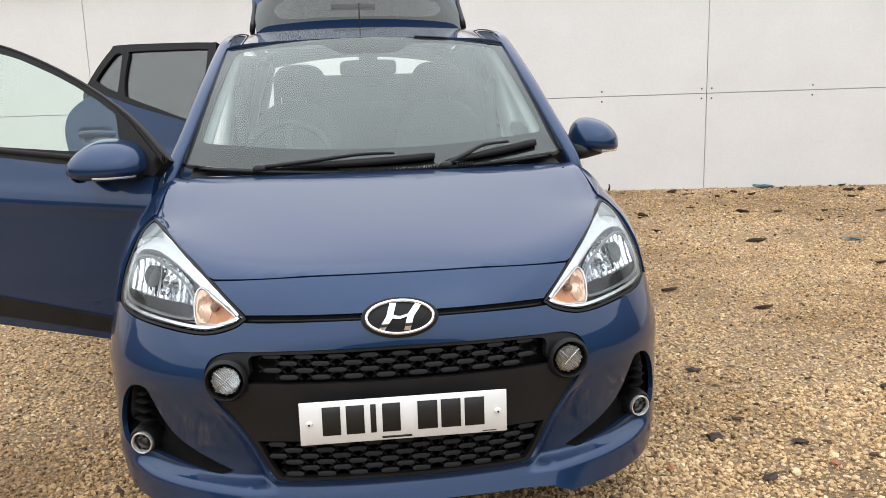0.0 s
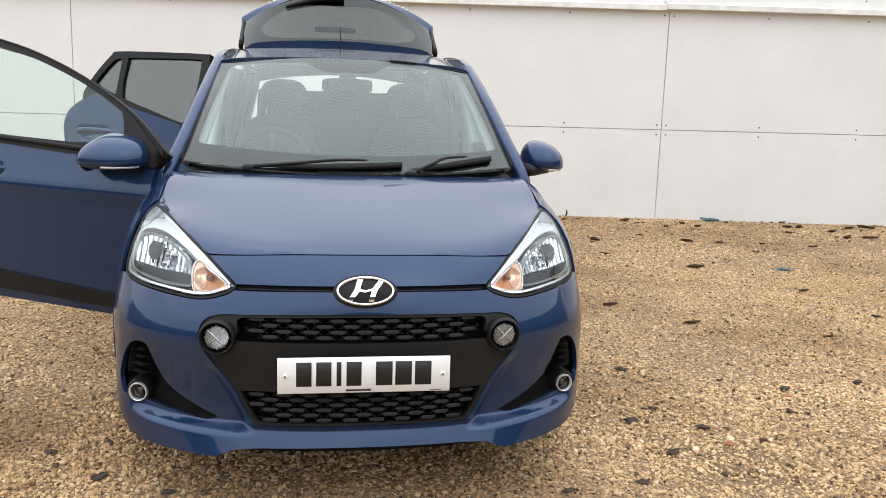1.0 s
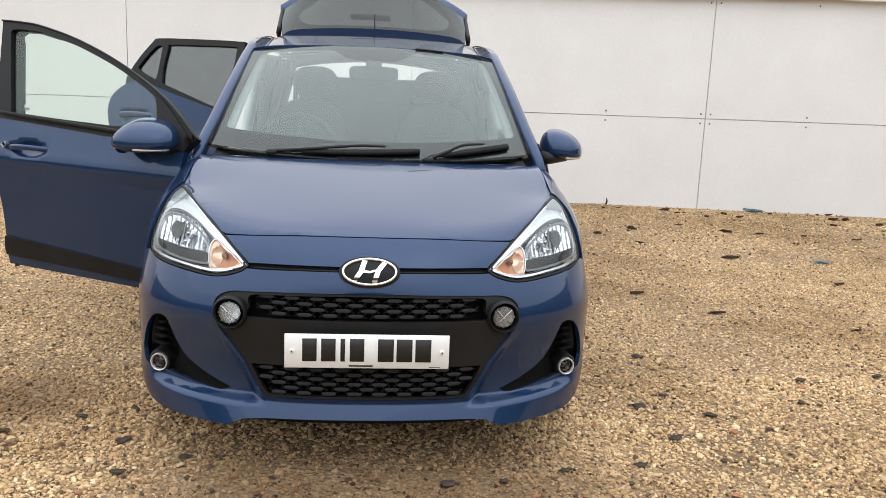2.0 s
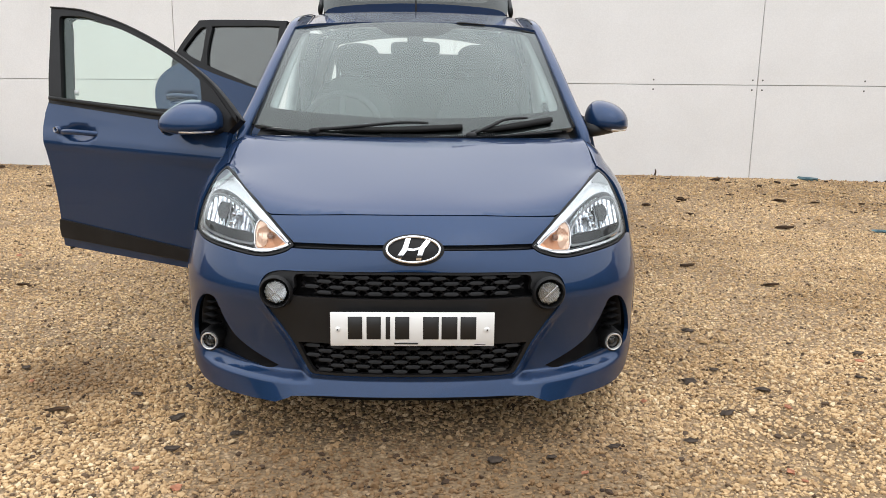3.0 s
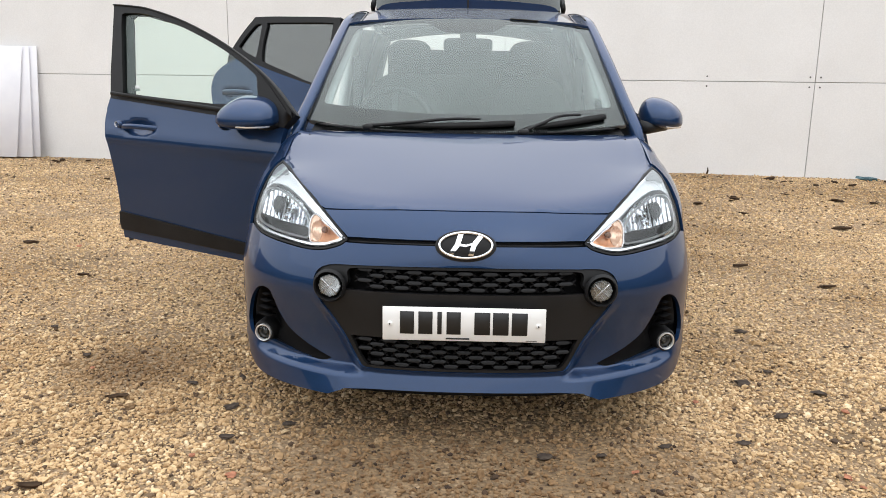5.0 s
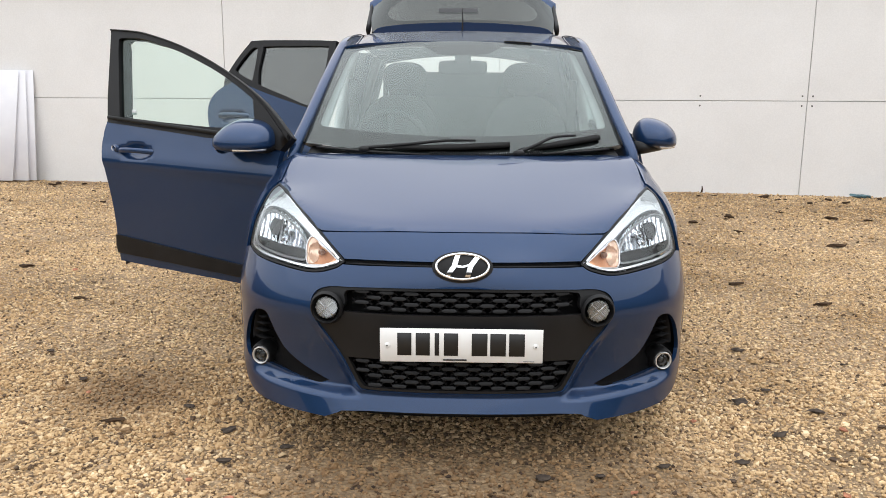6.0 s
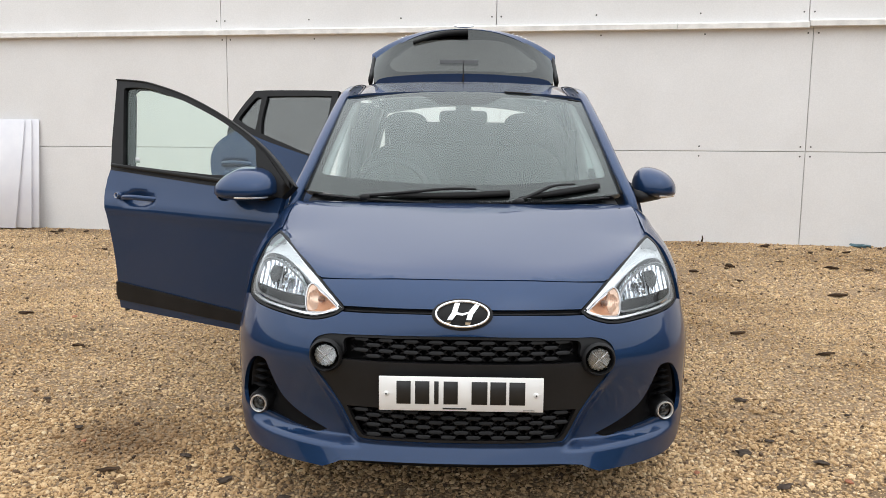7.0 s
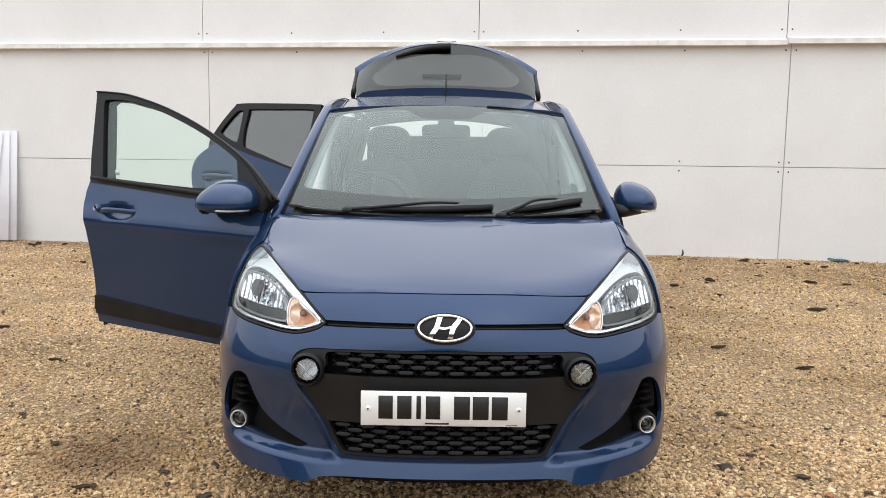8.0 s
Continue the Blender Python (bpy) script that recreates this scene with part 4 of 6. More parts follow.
def make_wings():
    for side in (1, -1):
        end = 1.265 if side > 0 else 1.10
        top = [(y, shoulder_low(y)) for y in np.linspace(0.715, end, 18)]
        loop = [(0.515, 0.665), (0.53, 0.735), (0.58, 0.80), (0.66, 0.854)] + top + [(end, 0.30)]
        loop += arch(0.80, 0.325, 0, 168)[0:]
        loop += [(0.47, 0.45), (0.495, 0.60)]
        me = skin("front_wing", np.array(loop), [], lambda y, z: (side * wing_x(y, z), y, z), 0.03, 0.01, (side, 0, 0), PAINT)
        wing = part("front_wing", me, None, car, "blue painted front wing")

        def shoulder(y, q):
            lo, hi = shoulder_low(y), bonnet_surf(0.7145, y)[2] - 0.001
            out = max(wing_x(y, lo), 0.7185)
            return (side * (0.7168 + (out - 0.7168) * (0.4 * math.sin(q) + 0.6 * q / 1.5708)), y, lo + (hi - lo) * (0.4 * math.cos(q) + 0.6 * (1 - q / 1.5708)))
        rect = [(0.70, 0.0), (end, 0.0), (end, math.pi / 2), (0.70, math.pi / 2)]
        part("shoulder", skin("shoulder", np.array(rect), [], shoulder, 0.03, 0.006, (side, 0, 1), PAINT), None, wing)


make_wings()


def make_channels():
    """The painted gutter under the gap between bonnet and wing."""
    for side in (1, -1):
        q = [(0.66, 0.60), (0.70, 0.60), (0.725, 0.70), (0.735, 0.85), (0.735, 1.15), (0.69, 1.15), (0.685, 0.85)]
        me = skin("wing_channel", np.array(q), [], lambda x, y: (side * x, y, bonnet_surf(min(x, 0.712), y)[2] - 0.011), 0.03, 0.006, (0, 0, 1), PAINT)
        part("wing_channel", me, None, car, "blue channel beside the bonnet")


make_channels()


def make_wheels():
    for side in (1, -1):
        for y in (0.80, 3.19):
            at = pose(0.74 * side, y, 0.295, 0, 0, 90 * side)
            tyre_p = [(0.19, -0.085), (0.235, -0.098), (0.278, -0.092), (0.292, -0.075), (0.296, -0.03), (0.296, 0.03), (0.292, 0.075), (0.278, 0.092), (0.235, 0.098), (0.19, 0.085)]
            wheel = part("wheel", lathe("tyre", [(r, -q) for r, q in tyre_p], TYRE, 40), None, car, "black road tyre on an alloy rim", at)
            part("rim", lathe("rim", [(0.192, 0.085), (0.198, -0.085), (0.188, -0.09), (0.18, -0.07), (0.172, 0.0), (0.05, 0.01), (0.0, 0.01)], ALLOY, 40), None, wheel)
            part("hub_cap", lathe("hub_cap", [(0.0, -0.07), (0.03, -0.068), (0.035, -0.05), (0.04, 0.0)], ALLOY, 20), None, wheel)
            for i in range(8):
                part("spoke", block((0.13, 0.03, 0.035), 0.006, 1), ALLOY, wheel, at=pose(0, 0, 0, 0, i * 45, 0) @ pose(0.11, -0.05, 0, 0, 0, 6))
    fl = [(-0.62, 0.25), (0.62, 0.25), (0.70, 0.45), (0.58, 0.46), (0.58, 1.15), (0.74, 1.17), (0.74, 2.84), (0.58, 2.86), (0.58, 3.5), (-0.58, 3.5), (-0.58, 2.86), (-0.74, 2.84), (-0.74, 1.17),
          (-0.58, 1.15), (-0.58, 0.46), (-0.70, 0.45)]
    part("floor_pan", skin("floor_pan", np.array(fl), [], lambda x, y: (x, y, 0.24), 0.12, 0.05, (0, 0, 1), VOID), None, car, "black underside")
    part("undertray", skin("undertray", mirrored(spline([(0.0, 0.045), (0.35, 0.09), (0.60, 0.22), (0.72, 0.38), (0.66, 0.50), (0.3, 0.55), (0.0, 0.55)], 3, closed=False)), [],
                           lambda x, y: (x, y, 0.205), 0.06, 0.02, (0, 0, 1), VOID), None, car, "black undertray behind the lip")
    bm = block((1.12, 0.5, 0.5), 0.03)
    part("engine_bay", bm, VOID, car, "dark engine bay filler", pose(0, 0.66, 0.50))
    part("bulkhead", block((1.40, 0.02, 0.62), 0.005), VOID, car, "black bulkhead", pose(0, 1.12, 0.62))
    for side in (1, -1):
        part("arch_liner", block((0.06, 0.70, 0.42), 0.02), VOID, car, "", pose(0.58 * side, 0.80, 0.48))
        part("crossmember", block((0.05, 0.3, 0.35), 0.02), VOID, car, "", pose(0.40 * side, 0.30, 0.45, 0, 0, 20 * side))


make_wheels()


# ---- windscreen, pillars and roof ----
def screen_surf(u, v):
    a = abs(u)
    b = Vector((0.705 * u, 0.985 + 0.145 * a ** 2.2, 0.976 + 0.036 * u * u))
    t = Vector((0.620 * u, 1.74 + 0.09 * u * u, 1.486 - 0.038 * u * u))
    p = b.lerp(t, v)
    k = 0.022 * 4 * v * (1 - v)
    return (p.x, p.y - 0.7 * k, p.z + 0.7 * k)


def make_screen():
    rect = [(-1, 0), (1, 0), (1, 1), (-1, 1)]
    me = skin("windscreen", np.array(rect), [], screen_surf, 0.05, 0.004, (0, -1, 1), GLASS)
    ws = part("windscreen", me, None, car, "clear windscreen reflecting pale sky")
    ws.visible_shadow = False
    clear = spline([(0.0, 0.845), (0.10, 0.845), (0.20, 0.86), (0.29, 0.93), (0.36, 0.955), (0.6, 0.955), (0.83, 0.95), (0.90, 0.92), (0.91, 0.85), (0.925, 0.5), (0.935, 0.20), (0.92, 0.155),
                    (0.88, 0.145), (0.6, 0.135), (0.3, 0.125), (0.0, 0.125)], 4, closed=False)
    me = skin("screen_border", np.array(rect) * 0.999, [mirrored(clear)], deeper(screen_surf, 0.003), 0.05, 0.001, (0, -1, 1), FRIT)
    part("screen_border", me, None, ws, "black printed glass border")
    part("mirror_boss", block((0.08, 0.05, 0.06), 0.012), DASH, ws, at=pose(0, 1.72, 1.409, 30, 0, 0))
    part("rear_view_mirror", soft_blob((0.248, 0.03, 0.069), 3, 6), DASH, ws, "dark interior mirror", pose(0.0, 1.76, 1.357, 10, 0, 0))
    part("tax_sticker", block((0.022, 0.002, 0.006), 0.0), TRIMGREY, ws, at=pose(-0.445, 1.71, 1.408, 40, 0, 0))
    for side in (1, -1):
        seal = [Vector(screen_surf(side * 0.995, v)) + Vector((side * 0.004, 0.002, 0.004)) for v in np.linspace(-0.01, 1.0, 24)]
        part("screen_seal", sweep("screen_seal", seal, ring_profile(0.008, 0.006, 8), RUBBER), None, ws, "black rubber seal")


make_screen()


ROOF = smooth_table([1.60, 1.74, 1.85, 2.0, 2.15, 2.3, 2.45, 2.6, 2.9, 3.2], [1.468, 1.487, 1.503, 1.525, 1.547, 1.568, 1.586, 1.598, 1.585, 1.53])


def roof_surf(x, y):
    a = abs(x)
    return (x, y, ROOF(y - 0.085 * (a / 0.62) ** 2) - 0.045 * a * a - 0.9 * max(a - 0.50, 0) ** 2)


def make_roof():
    front = [(x, 1.744 + 0.09 * (x / 0.62) ** 2) for x in np.linspace(-0.612, 0.612, 25)]
    loop = front + [(0.618, 1.95), (0.605, 2.4), (0.57, 3.12), (0.3, 3.17), (0.0, 3.18), (-0.3, 3.17), (-0.57, 3.12), (-0.605, 2.4), (-0.618, 1.95)]
    roof = part("roof", skin("roof", np.array(loop), [], roof_surf, 0.04, 0.012, (0, 0, 1), PAINT), None, car, "blue painted roof")
    inner = [(x * 0.97, y + 0.03) for x, y in loop]
    part("headliner", skin("headliner", np.array(inner), [], lambda x, y: (x, y, roof_surf(x, y)[2] - 0.035), 0.08, 0.01, (0, 0, -1), HEADLINER), None, roof, "grey headliner")
    for x in (-0.30, 0.30):
        line = [Vector(roof_surf(x * (1 + 0.1 * (y - 1.5)), y)) + Vector((0, 0, 0.0005)) for y in np.linspace(1.78, 3.1, 26)]
        part("roof_rib", sweep("roof_rib", line, [(-0.004, 0), (0, 0.0022), (0.004, 0)], PAINT), None, roof)
    mast = sweep("aerial", [(0.0, 3.05, 1.52), (0.0, 3.05, 1.64), (0.0, 3.06, 1.775)], ring_profile(0.006, 0.006, 8), RUBBER, up=(0, 1, 0), scales=[1.6, 0.9, 0.6])
    part("aerial", mast, None, roof, "short black aerial")
    for side in (1, -1):
        pts = [(0.756, 1.085, 0.925), (0.739, 1.105, 0.995), (0.7065, 1.256, 1.113), (0.669, 1.53, 1.286), (0.638, 1.83, 1.440), (0.628, 1.95, 1.484), (0.624, 2.12, 1.511), (0.612, 2.4, 1.530), (0.60, 2.8, 1.520),
               (0.57, 3.12, 1.475)]
        path = spline([(side * x, y, z) for x, y, z in pts], 6, closed=False)
        prof = [(-0.024, -0.030), (-0.026, 0.010), (-0.018, 0.020), (0.004, 0.022), (0.019, 0.014), (0.026, -0.004), (0.024, -0.03)]
        if side < 0:
            prof = [(-u, v) for u, v in prof][::-1]
        part("roof_pillar", sweep("roof_pillar", path, prof, PAINT), None, car, "blue windscreen pillar and roof rail")
        ditch = [Vector(p) + Vector((-0.026 * side, 0.0, 0.024)) for p in path[27:-2]]
        part("roof_strip", sweep("roof_strip", ditch, ring_profile(0.005, 0.003, 8), RUBBER), None, car, "black roof strip")
        trim = [Vector(screen_surf(side * 0.955, v)) + Vector((0, 0.055, -0.02)) for v in np.linspace(0.02, 1.0, 16)]
        part("pillar_trim", sweep("pillar_trim", trim, ring_profile(0.042, 0.02, 10), TRIMGREY), None, car, "light grey pillar trim")
        for x0, y0, z0, x1, y1, z1, w in ((0.74, 2.06, 0.45, 0.60, 2.14, 1.49, 0.055), (0.68, 3.0, 0.85, 0.55, 2.95, 1.44, 0.10)):
            post = [Vector((side * x0, y0, z0)).lerp(Vector((side * x1, y1, z1)), k / 8) + Vector((side * 0.03 * math.sin(math.pi * k / 8), 0, 0)) for k in range(9)]
            part("pillar", sweep("pillar", post, ring_profile(0.03, w, 10), TRIMGREY, up=(0, 1, 0)), None, car, "light grey inner pillar")
        part("sill", sweep("sill", [(side * 0.79, 1.08, 0.27), (side * 0.80, 2.0, 0.27), (side * 0.79, 2.85, 0.28)], [(-0.05, -0.07), (0.03, -0.05), (0.03, 0.05), (-0.05, 0.07)], PAINT), None, car, "blue sill")
        q = [(2.86, 1.02), (3.2, 1.0), (3.45, 0.95), (3.6, 0.80), (3.62, 0.45), (3.53, 0.30)] + arch(3.19, 0.325, 0, 180) + [(2.84, 0.30), (2.80, 0.6)]
        part("rear_wing", skin("rear_wing", np.array(q), [], lambda y, z: (side * (0.83 - 0.9 * max(y - 3.25, 0) ** 2 - 0.4 * max(z - 0.75, 0) ** 2), y, z), 0.06, 0.01, (side, 0, 0), PAINT), None, car,
             "blue rear wing")
        q2 = [(2.86, 1.03), (2.84, 1.2), (2.80, 1.45), (3.0, 1.47), (3.15, 1.44), (3.36, 1.15), (3.45, 0.96), (3.2, 1.01)]
        part("rear_quarter", skin("rear_quarter", np.array(q2), [], lambda y, z: (side * (0.80 - 0.42 * max(z - 1.0, 0) - 0.9 * max(y - 3.25, 0) ** 2), y, z), 0.06, 0.02, (side, 0, 0), PAINT), None, car,
             "blue rear quarter")
    part("rear_bumper", sweep("rear_bumper", [(-0.78, 3.30, 0.48), (-0.74, 3.50, 0.48), (-0.6, 3.60, 0.48), (0.0, 3.65, 0.48), (0.6, 3.60, 0.48), (0.74, 3.50, 0.48), (0.78, 3.30, 0.48)],
                              [(-0.03, -0.20), (0.03, -0.18), (0.04, 0.1), (-0.03, 0.16)], PAINT), None, car, "blue rear bumper")
    # small dark toll tag and trim at the screen's top edge
    part("screen_trim", sweep("screen_trim", [(x, 1.742 + 0.09 * (x / 0.62) ** 2, 1.492 - 0.038 * (x / 0.62) ** 2) for x in np.linspace(0.21, 0.35, 8)], ring_profile(0.006, 0.004, 6), RUBBER), None, car)
    part("screen_trim", sweep("screen_trim", [(x, 1.74 + 0.09 * (x / 0.62) ** 2, 1.484 - 0.042 * (x / 0.62) ** 2) for x in np.linspace(0.54, 0.63, 6)], ring_profile(0.016, 0.006, 6), RUBBER), None, car)


make_roof()


def make_wipers():
    def on(u, v, lift):
        return Vector(screen_surf(u, v)) + Vector((0, -0.7, 0.7)) * lift
    for u0, v0, u1, v1, arm, cap in ((-0.52, 0.012, 0.29, 0.050, ((-0.62, -0.005, 0.012), (-0.36, 0.030, 0.022), (-0.10, 0.058, 0.032), (0.08, 0.060, 0.032)), (-0.60, -0.01)),
                                     (0.34, 0.012, 0.86, 0.066, ((0.34, -0.005, 0.012), (0.46, 0.034, 0.024), (0.56, 0.066, 0.034), (0.70, 0.072, 0.032)), (0.34, -0.012))):
        line = [on(u, v, 0.014) for u, v in zip(np.linspace(u0, u1, 20), np.linspace(v0, v1, 20))]
        w = part("wiper", sweep("wiper", line, [(-0.014, -0.012), (0.014, -0.012), (0.006, 0.012), (-0.006, 0.012)], RUBBER, scales=[0.3] + [0.5 + 0.06 * i for i in range(9)] + [1.0] * 9 + [0.9]), None, car,
                 "black wiper")
        part("arm", sweep("arm", spline([on(*p) for p in arm], 6, closed=False), ring_profile(0.010, 0.006, 8), BLACK, scales=list(np.linspace(1.4, 0.8, 19))), None, w)
        part("pivot_cap", soft_blob((0.05, 0.05, 0.03), 2), BLACK, w, at=Matrix.Translation(on(*cap, 0.012)))


make_wipers()


# ---- doors ----
LEAN_IN = {-1: 0.30, 1: 0.50}


def side_n(z, lean=0.30):
    """How far the door stands out beyond its hinge line."""
    if lean > 0.4 and z > 1.0:
        return 0.012 - 0.055 * smoothstep(1.0, 1.06, z) - (z - 1.0) * 0.30
    if z > 1.02:
        return 0.012 - (z - 1.02) * lean
    return 0.04 - 0.5 * max(0.0, z - 0.86) ** 1.5 - 0.10 * max(0.0, 0.84 - z)


FRAME_OUT = [(-0.075, 1.035), (0.115, 1.190), (0.38, 1.332), (0.655, 1.438), (0.90, 1.502), (1.03, 1.520), (1.157, 1.529)]
GLASS_EDGE = [(0.112, 1.07), (0.14, 1.17), (0.378, 1.304), (0.655, 1.410), (0.80, 1.450), (0.93, 1.480), (1.07, 1.486), (1.088, 1.470)]


def make_front_door(side, at):
    """side -1: the driver's door; s runs back from the hinge, out is away from the car."""
    def surf(s, z):
        return (side * side_n(z, LEAN_IN[side]), s, z)
    out = (side, 0, 0)
    lower = spline([(-0.01, 0.335), (-0.01, 0.335), (-0.012, 0.6), (-0.01, 0.9), (-0.02, 0.985), (-0.02, 0.985), (0.25, 1.018), (0.7, 1.06), (1.075, 1.088), (1.075, 1.088), (1.092, 0.98), (1.07, 0.87),
                    (1.045, 0.64), (1.052, 0.40), (1.04, 0.376), (1.0, 0.372), (0.5, 0.352), (0.05, 0.335)], 4)

    def shell(s, z):
        x, s, z = surf(s, z)
        cup = 0.020 * max(0.0, 1 - ((s - 0.86) / 0.14) ** 2 - ((z - 0.938) / 0.046) ** 2) ** 1.5
        line = 0.86 + 0.03 * s
        ridge = 0.010 * math.exp(-((z - line) / 0.03) ** 2) if z < line else 0.010 * math.exp(-((z - line) / 0.06) ** 2)
        return (x + side * (ridge - cup), s, z)
    door = part("front_door", skin("front_door", lower, [], shell, 0.015, 0.03, out, PAINT), None, car,
                "blue front door standing wide open" if side < 0 else "blue front door, closed", at)
    # window frame, inner trim, glass
    frame_loop = np.vstack([spline(FRAME_OUT, 4, closed=False), [(1.150, 1.50), (1.10, 1.20), (1.07, 1.075), (0.7, 1.045), (0.3, 1.012), (-0.02, 0.98)]])
    hole = np.vstack([spline(GLASS_EDGE[:8], 4, closed=False), [(1.078, 1.42), (0.992, 1.102), (0.7, 1.083), (0.4, 1.068)]])
    part("window_frame", skin("window_frame", frame_loop, [hole], lambda s, z: (side * (side_n(z, LEAN_IN[side]) + 0.004), s, z), 0.03, 0.035, out, BLACK), None, door, "black window frame")
    rim = sweep("frame_edge", [Vector((side * (side_n(z, LEAN_IN[side]) + 0.006), s, z)) for s, z in spline(FRAME_OUT, 4, closed=False)], ring_profile(0.006, 0.004, 8), RUBBER)
    part("frame_edge", rim, None, door)
    glass = part("window_glass", skin("window_glass", offset(hole, -0.01), [], lambda s, z: (side * (side_n(z, LEAN_IN[side]) - 0.012), s, z), 0.05, 0.004, out, SIDEGLASS), None, door, "clear greenish window glass")
    glass.visible_shadow = False
    belt = [Vector((side * (side_n(1.03) + 0.012), s, 1.006 + 0.078 * s + 0.012)) for s in np.linspace(0.05, 1.04, 20)]
    part("belt_strip", sweep("belt_strip", belt, ring_profile(0.005, 0.010, 8), RUBBER), None, door, "black belt strip")
    run = np.array([(0.935, 1.09), (1.02, 1.42), (1.035, 1.455), (1.01, 1.472), (0.93, 1.468), (0.80, 1.440), (0.80, 1.458), (0.93, 1.492), (1.10, 1.495), (1.095, 1.44), (1.0, 1.09)])
    part("glass_run", skin("glass_run", run, [], lambda s, z: (side * (side_n(z, LEAN_IN[side]) - 0.024), s, z), 0.05, 0.006, out, GREYRUN), None, door, "dark grey glass channel")
    clad = np.array([(0.0, 0.425), (0.27, 0.438), (0.65, 0.475), (1.046, 0.512), (1.056, 0.46), (1.052, 0.418), (0.65, 0.398), (0.27, 0.376), (0.0, 0.365)])
    part("cladding", skin("cladding", clad, [], lambda s, z: (side * (side_n(z, LEAN_IN[side]) + 0.010), s, z), 0.05, 0.014, out, BLACK), None, door, "black protective strip")
    inner = offset(lower, 0.02)
    part("inner_trim", skin("inner_trim", inner, [], lambda s, z: (side * (side_n(z, LEAN_IN[side]) - 0.045), s, z), 0.06, 0.03, (-side, 0, 0), DASH), None, door, "dark door trim")
    # handle: a bar over the scooped cup, with the key cover behind it
    bar = [Vector((side * (side_n(0.95) + w), s, 0.948 - 0.010 * ((s - 0.855) / 0.13) ** 2)) for s, w in ((0.74, -0.004), (0.78, 0.016), (0.86, 0.030), (0.93, 0.022), (0.965, 0.004))]
    part("handle", sweep("handle", spline(bar, 5, closed=False), ring_profile(0.009, 0.013, 10), PAINT), None, door, "body-coloured handle")
    part("key_cover", soft_blob((0.03, 0.045, 0.036), 3, 2.5), PAINT, door, at=pose(side * (side_n(0.95) + 0.004), 0.985, 0.952))
    part("key_lock", lathe("key_lock", [(0.0, -0.004), (0.011, -0.003), (0.013, 0.006)], SILVER, 16), None, door, "silver key lock", pose(side * (side_n(0.95) + 0.019), 0.985, 0.953, 0, 0, 90 * -side))
    part("quarter_sticker", block((0.001, 0.03, 0.025), 0.0), TRIMGREY, door, at=pose(side * (side_n(1.13) - 0.010), 0.915, 1.125))
    # mirror on its black foot
    tri = np.array([(-0.06, 1.02), (0.10, 1.165), (0.175, 1.215), (0.13, 1.06), (0.12, 1.00), (-0.02, 0.98)])
    part("mirror_base", skin("mirror_base", tri, [], lambda s, z: (side * (side_n(z, LEAN_IN[side]) + 0.010), s, z), 0.05, 0.03, out, BLACK), None, door, "black mirror corner")
    foot = [Vector((side * x, s - (0.10 if side > 0 else 0.0), z)) for x, s, z in ((-0.03, 0.03, 0.996), (0.02, 0.075, 0.992), (0.07 if side < 0 else 0.10, 0.12, 1.004))]
    part("mirror_foot", sweep("mirror_foot", foot, ring_profile(0.055, 0.030, 12), BLACK), None, door, "black mirror foot")

    def shell_point(x, y, z):
        """The mirror housing: x outwards, y back, z up; flat-backed, tapering to its outer end."""
        k = (abs(x) ** 2.6 + abs(y) ** 2.3 + abs(z) ** 2.6) ** (-1 / 2.5)
        x, y, z = x * k, y * k, z * k
        q = max((x + 1) / 2, 0.0)
        if z > 0:
            z *= (1.48 - 0.50 * q * q) * (1 - 0.42 * max(y, 0) ** 1.5)
        else:
            y *= 1 - 0.28 * z * z
            z *= 0.62 - 0.16 * q ** 1.5
        if y > 0:
            y *= 0.70
        wide, deep, high = (0.125, 0.163, 0.075) if side < 0 else (0.101, 0.142, 0.074)
        return Vector((side * wide * x, deep * y, high * z - 0.006 * x))
    bm = bmesh.new()
    bmesh.ops.create_uvsphere(bm, u_segments=36, v_segments=22, radius=1.0)
    for v in bm.verts:
        v.co = shell_point(*v.co)
    for f in bm.faces:
        f.smooth = True
    if side < 0:
        bmesh.ops.reverse_faces(bm, faces=bm.faces)
    cx, cs, cz = (0.062, 0.168, 1.008) if side < 0 else (0.098, 0.052, 1.020)
    yaw = -12 * side
    m = pose(side * cx, cs, cz, 0, 0, yaw)
    part("mirror_housing", bm, PAINT, door, "blue mirror housing", m)
    lo = [m @ (shell_point(math.cos(a), -math.sin(a), -0.55) * 1.0) for a in np.linspace(0.15, math.pi * 0.42, 20)]
    part("mirror_lamp", sweep("mirror_lamp", lo, ring_profile(0.003, 0.006, 8), SILVER), None, door, "thin clear repeater strip")
    part("mirror_glass", skin("mirror_glass", oval(0.080, 0.050), [], lambda u, v: (u, 0.0, v), 0.03, 0.004, (0, 1, 0), CHROME), None, door, "mirror glass",
         m @ pose(0, 0.089, 0.0))
    return door


HINGE_Y = 1.08
make_front_door(-1, pose(-0.80, HINGE_Y, 0, 0, 0, 64))
make_front_door(1, pose(0.795, HINGE_Y + 0.20, 0))


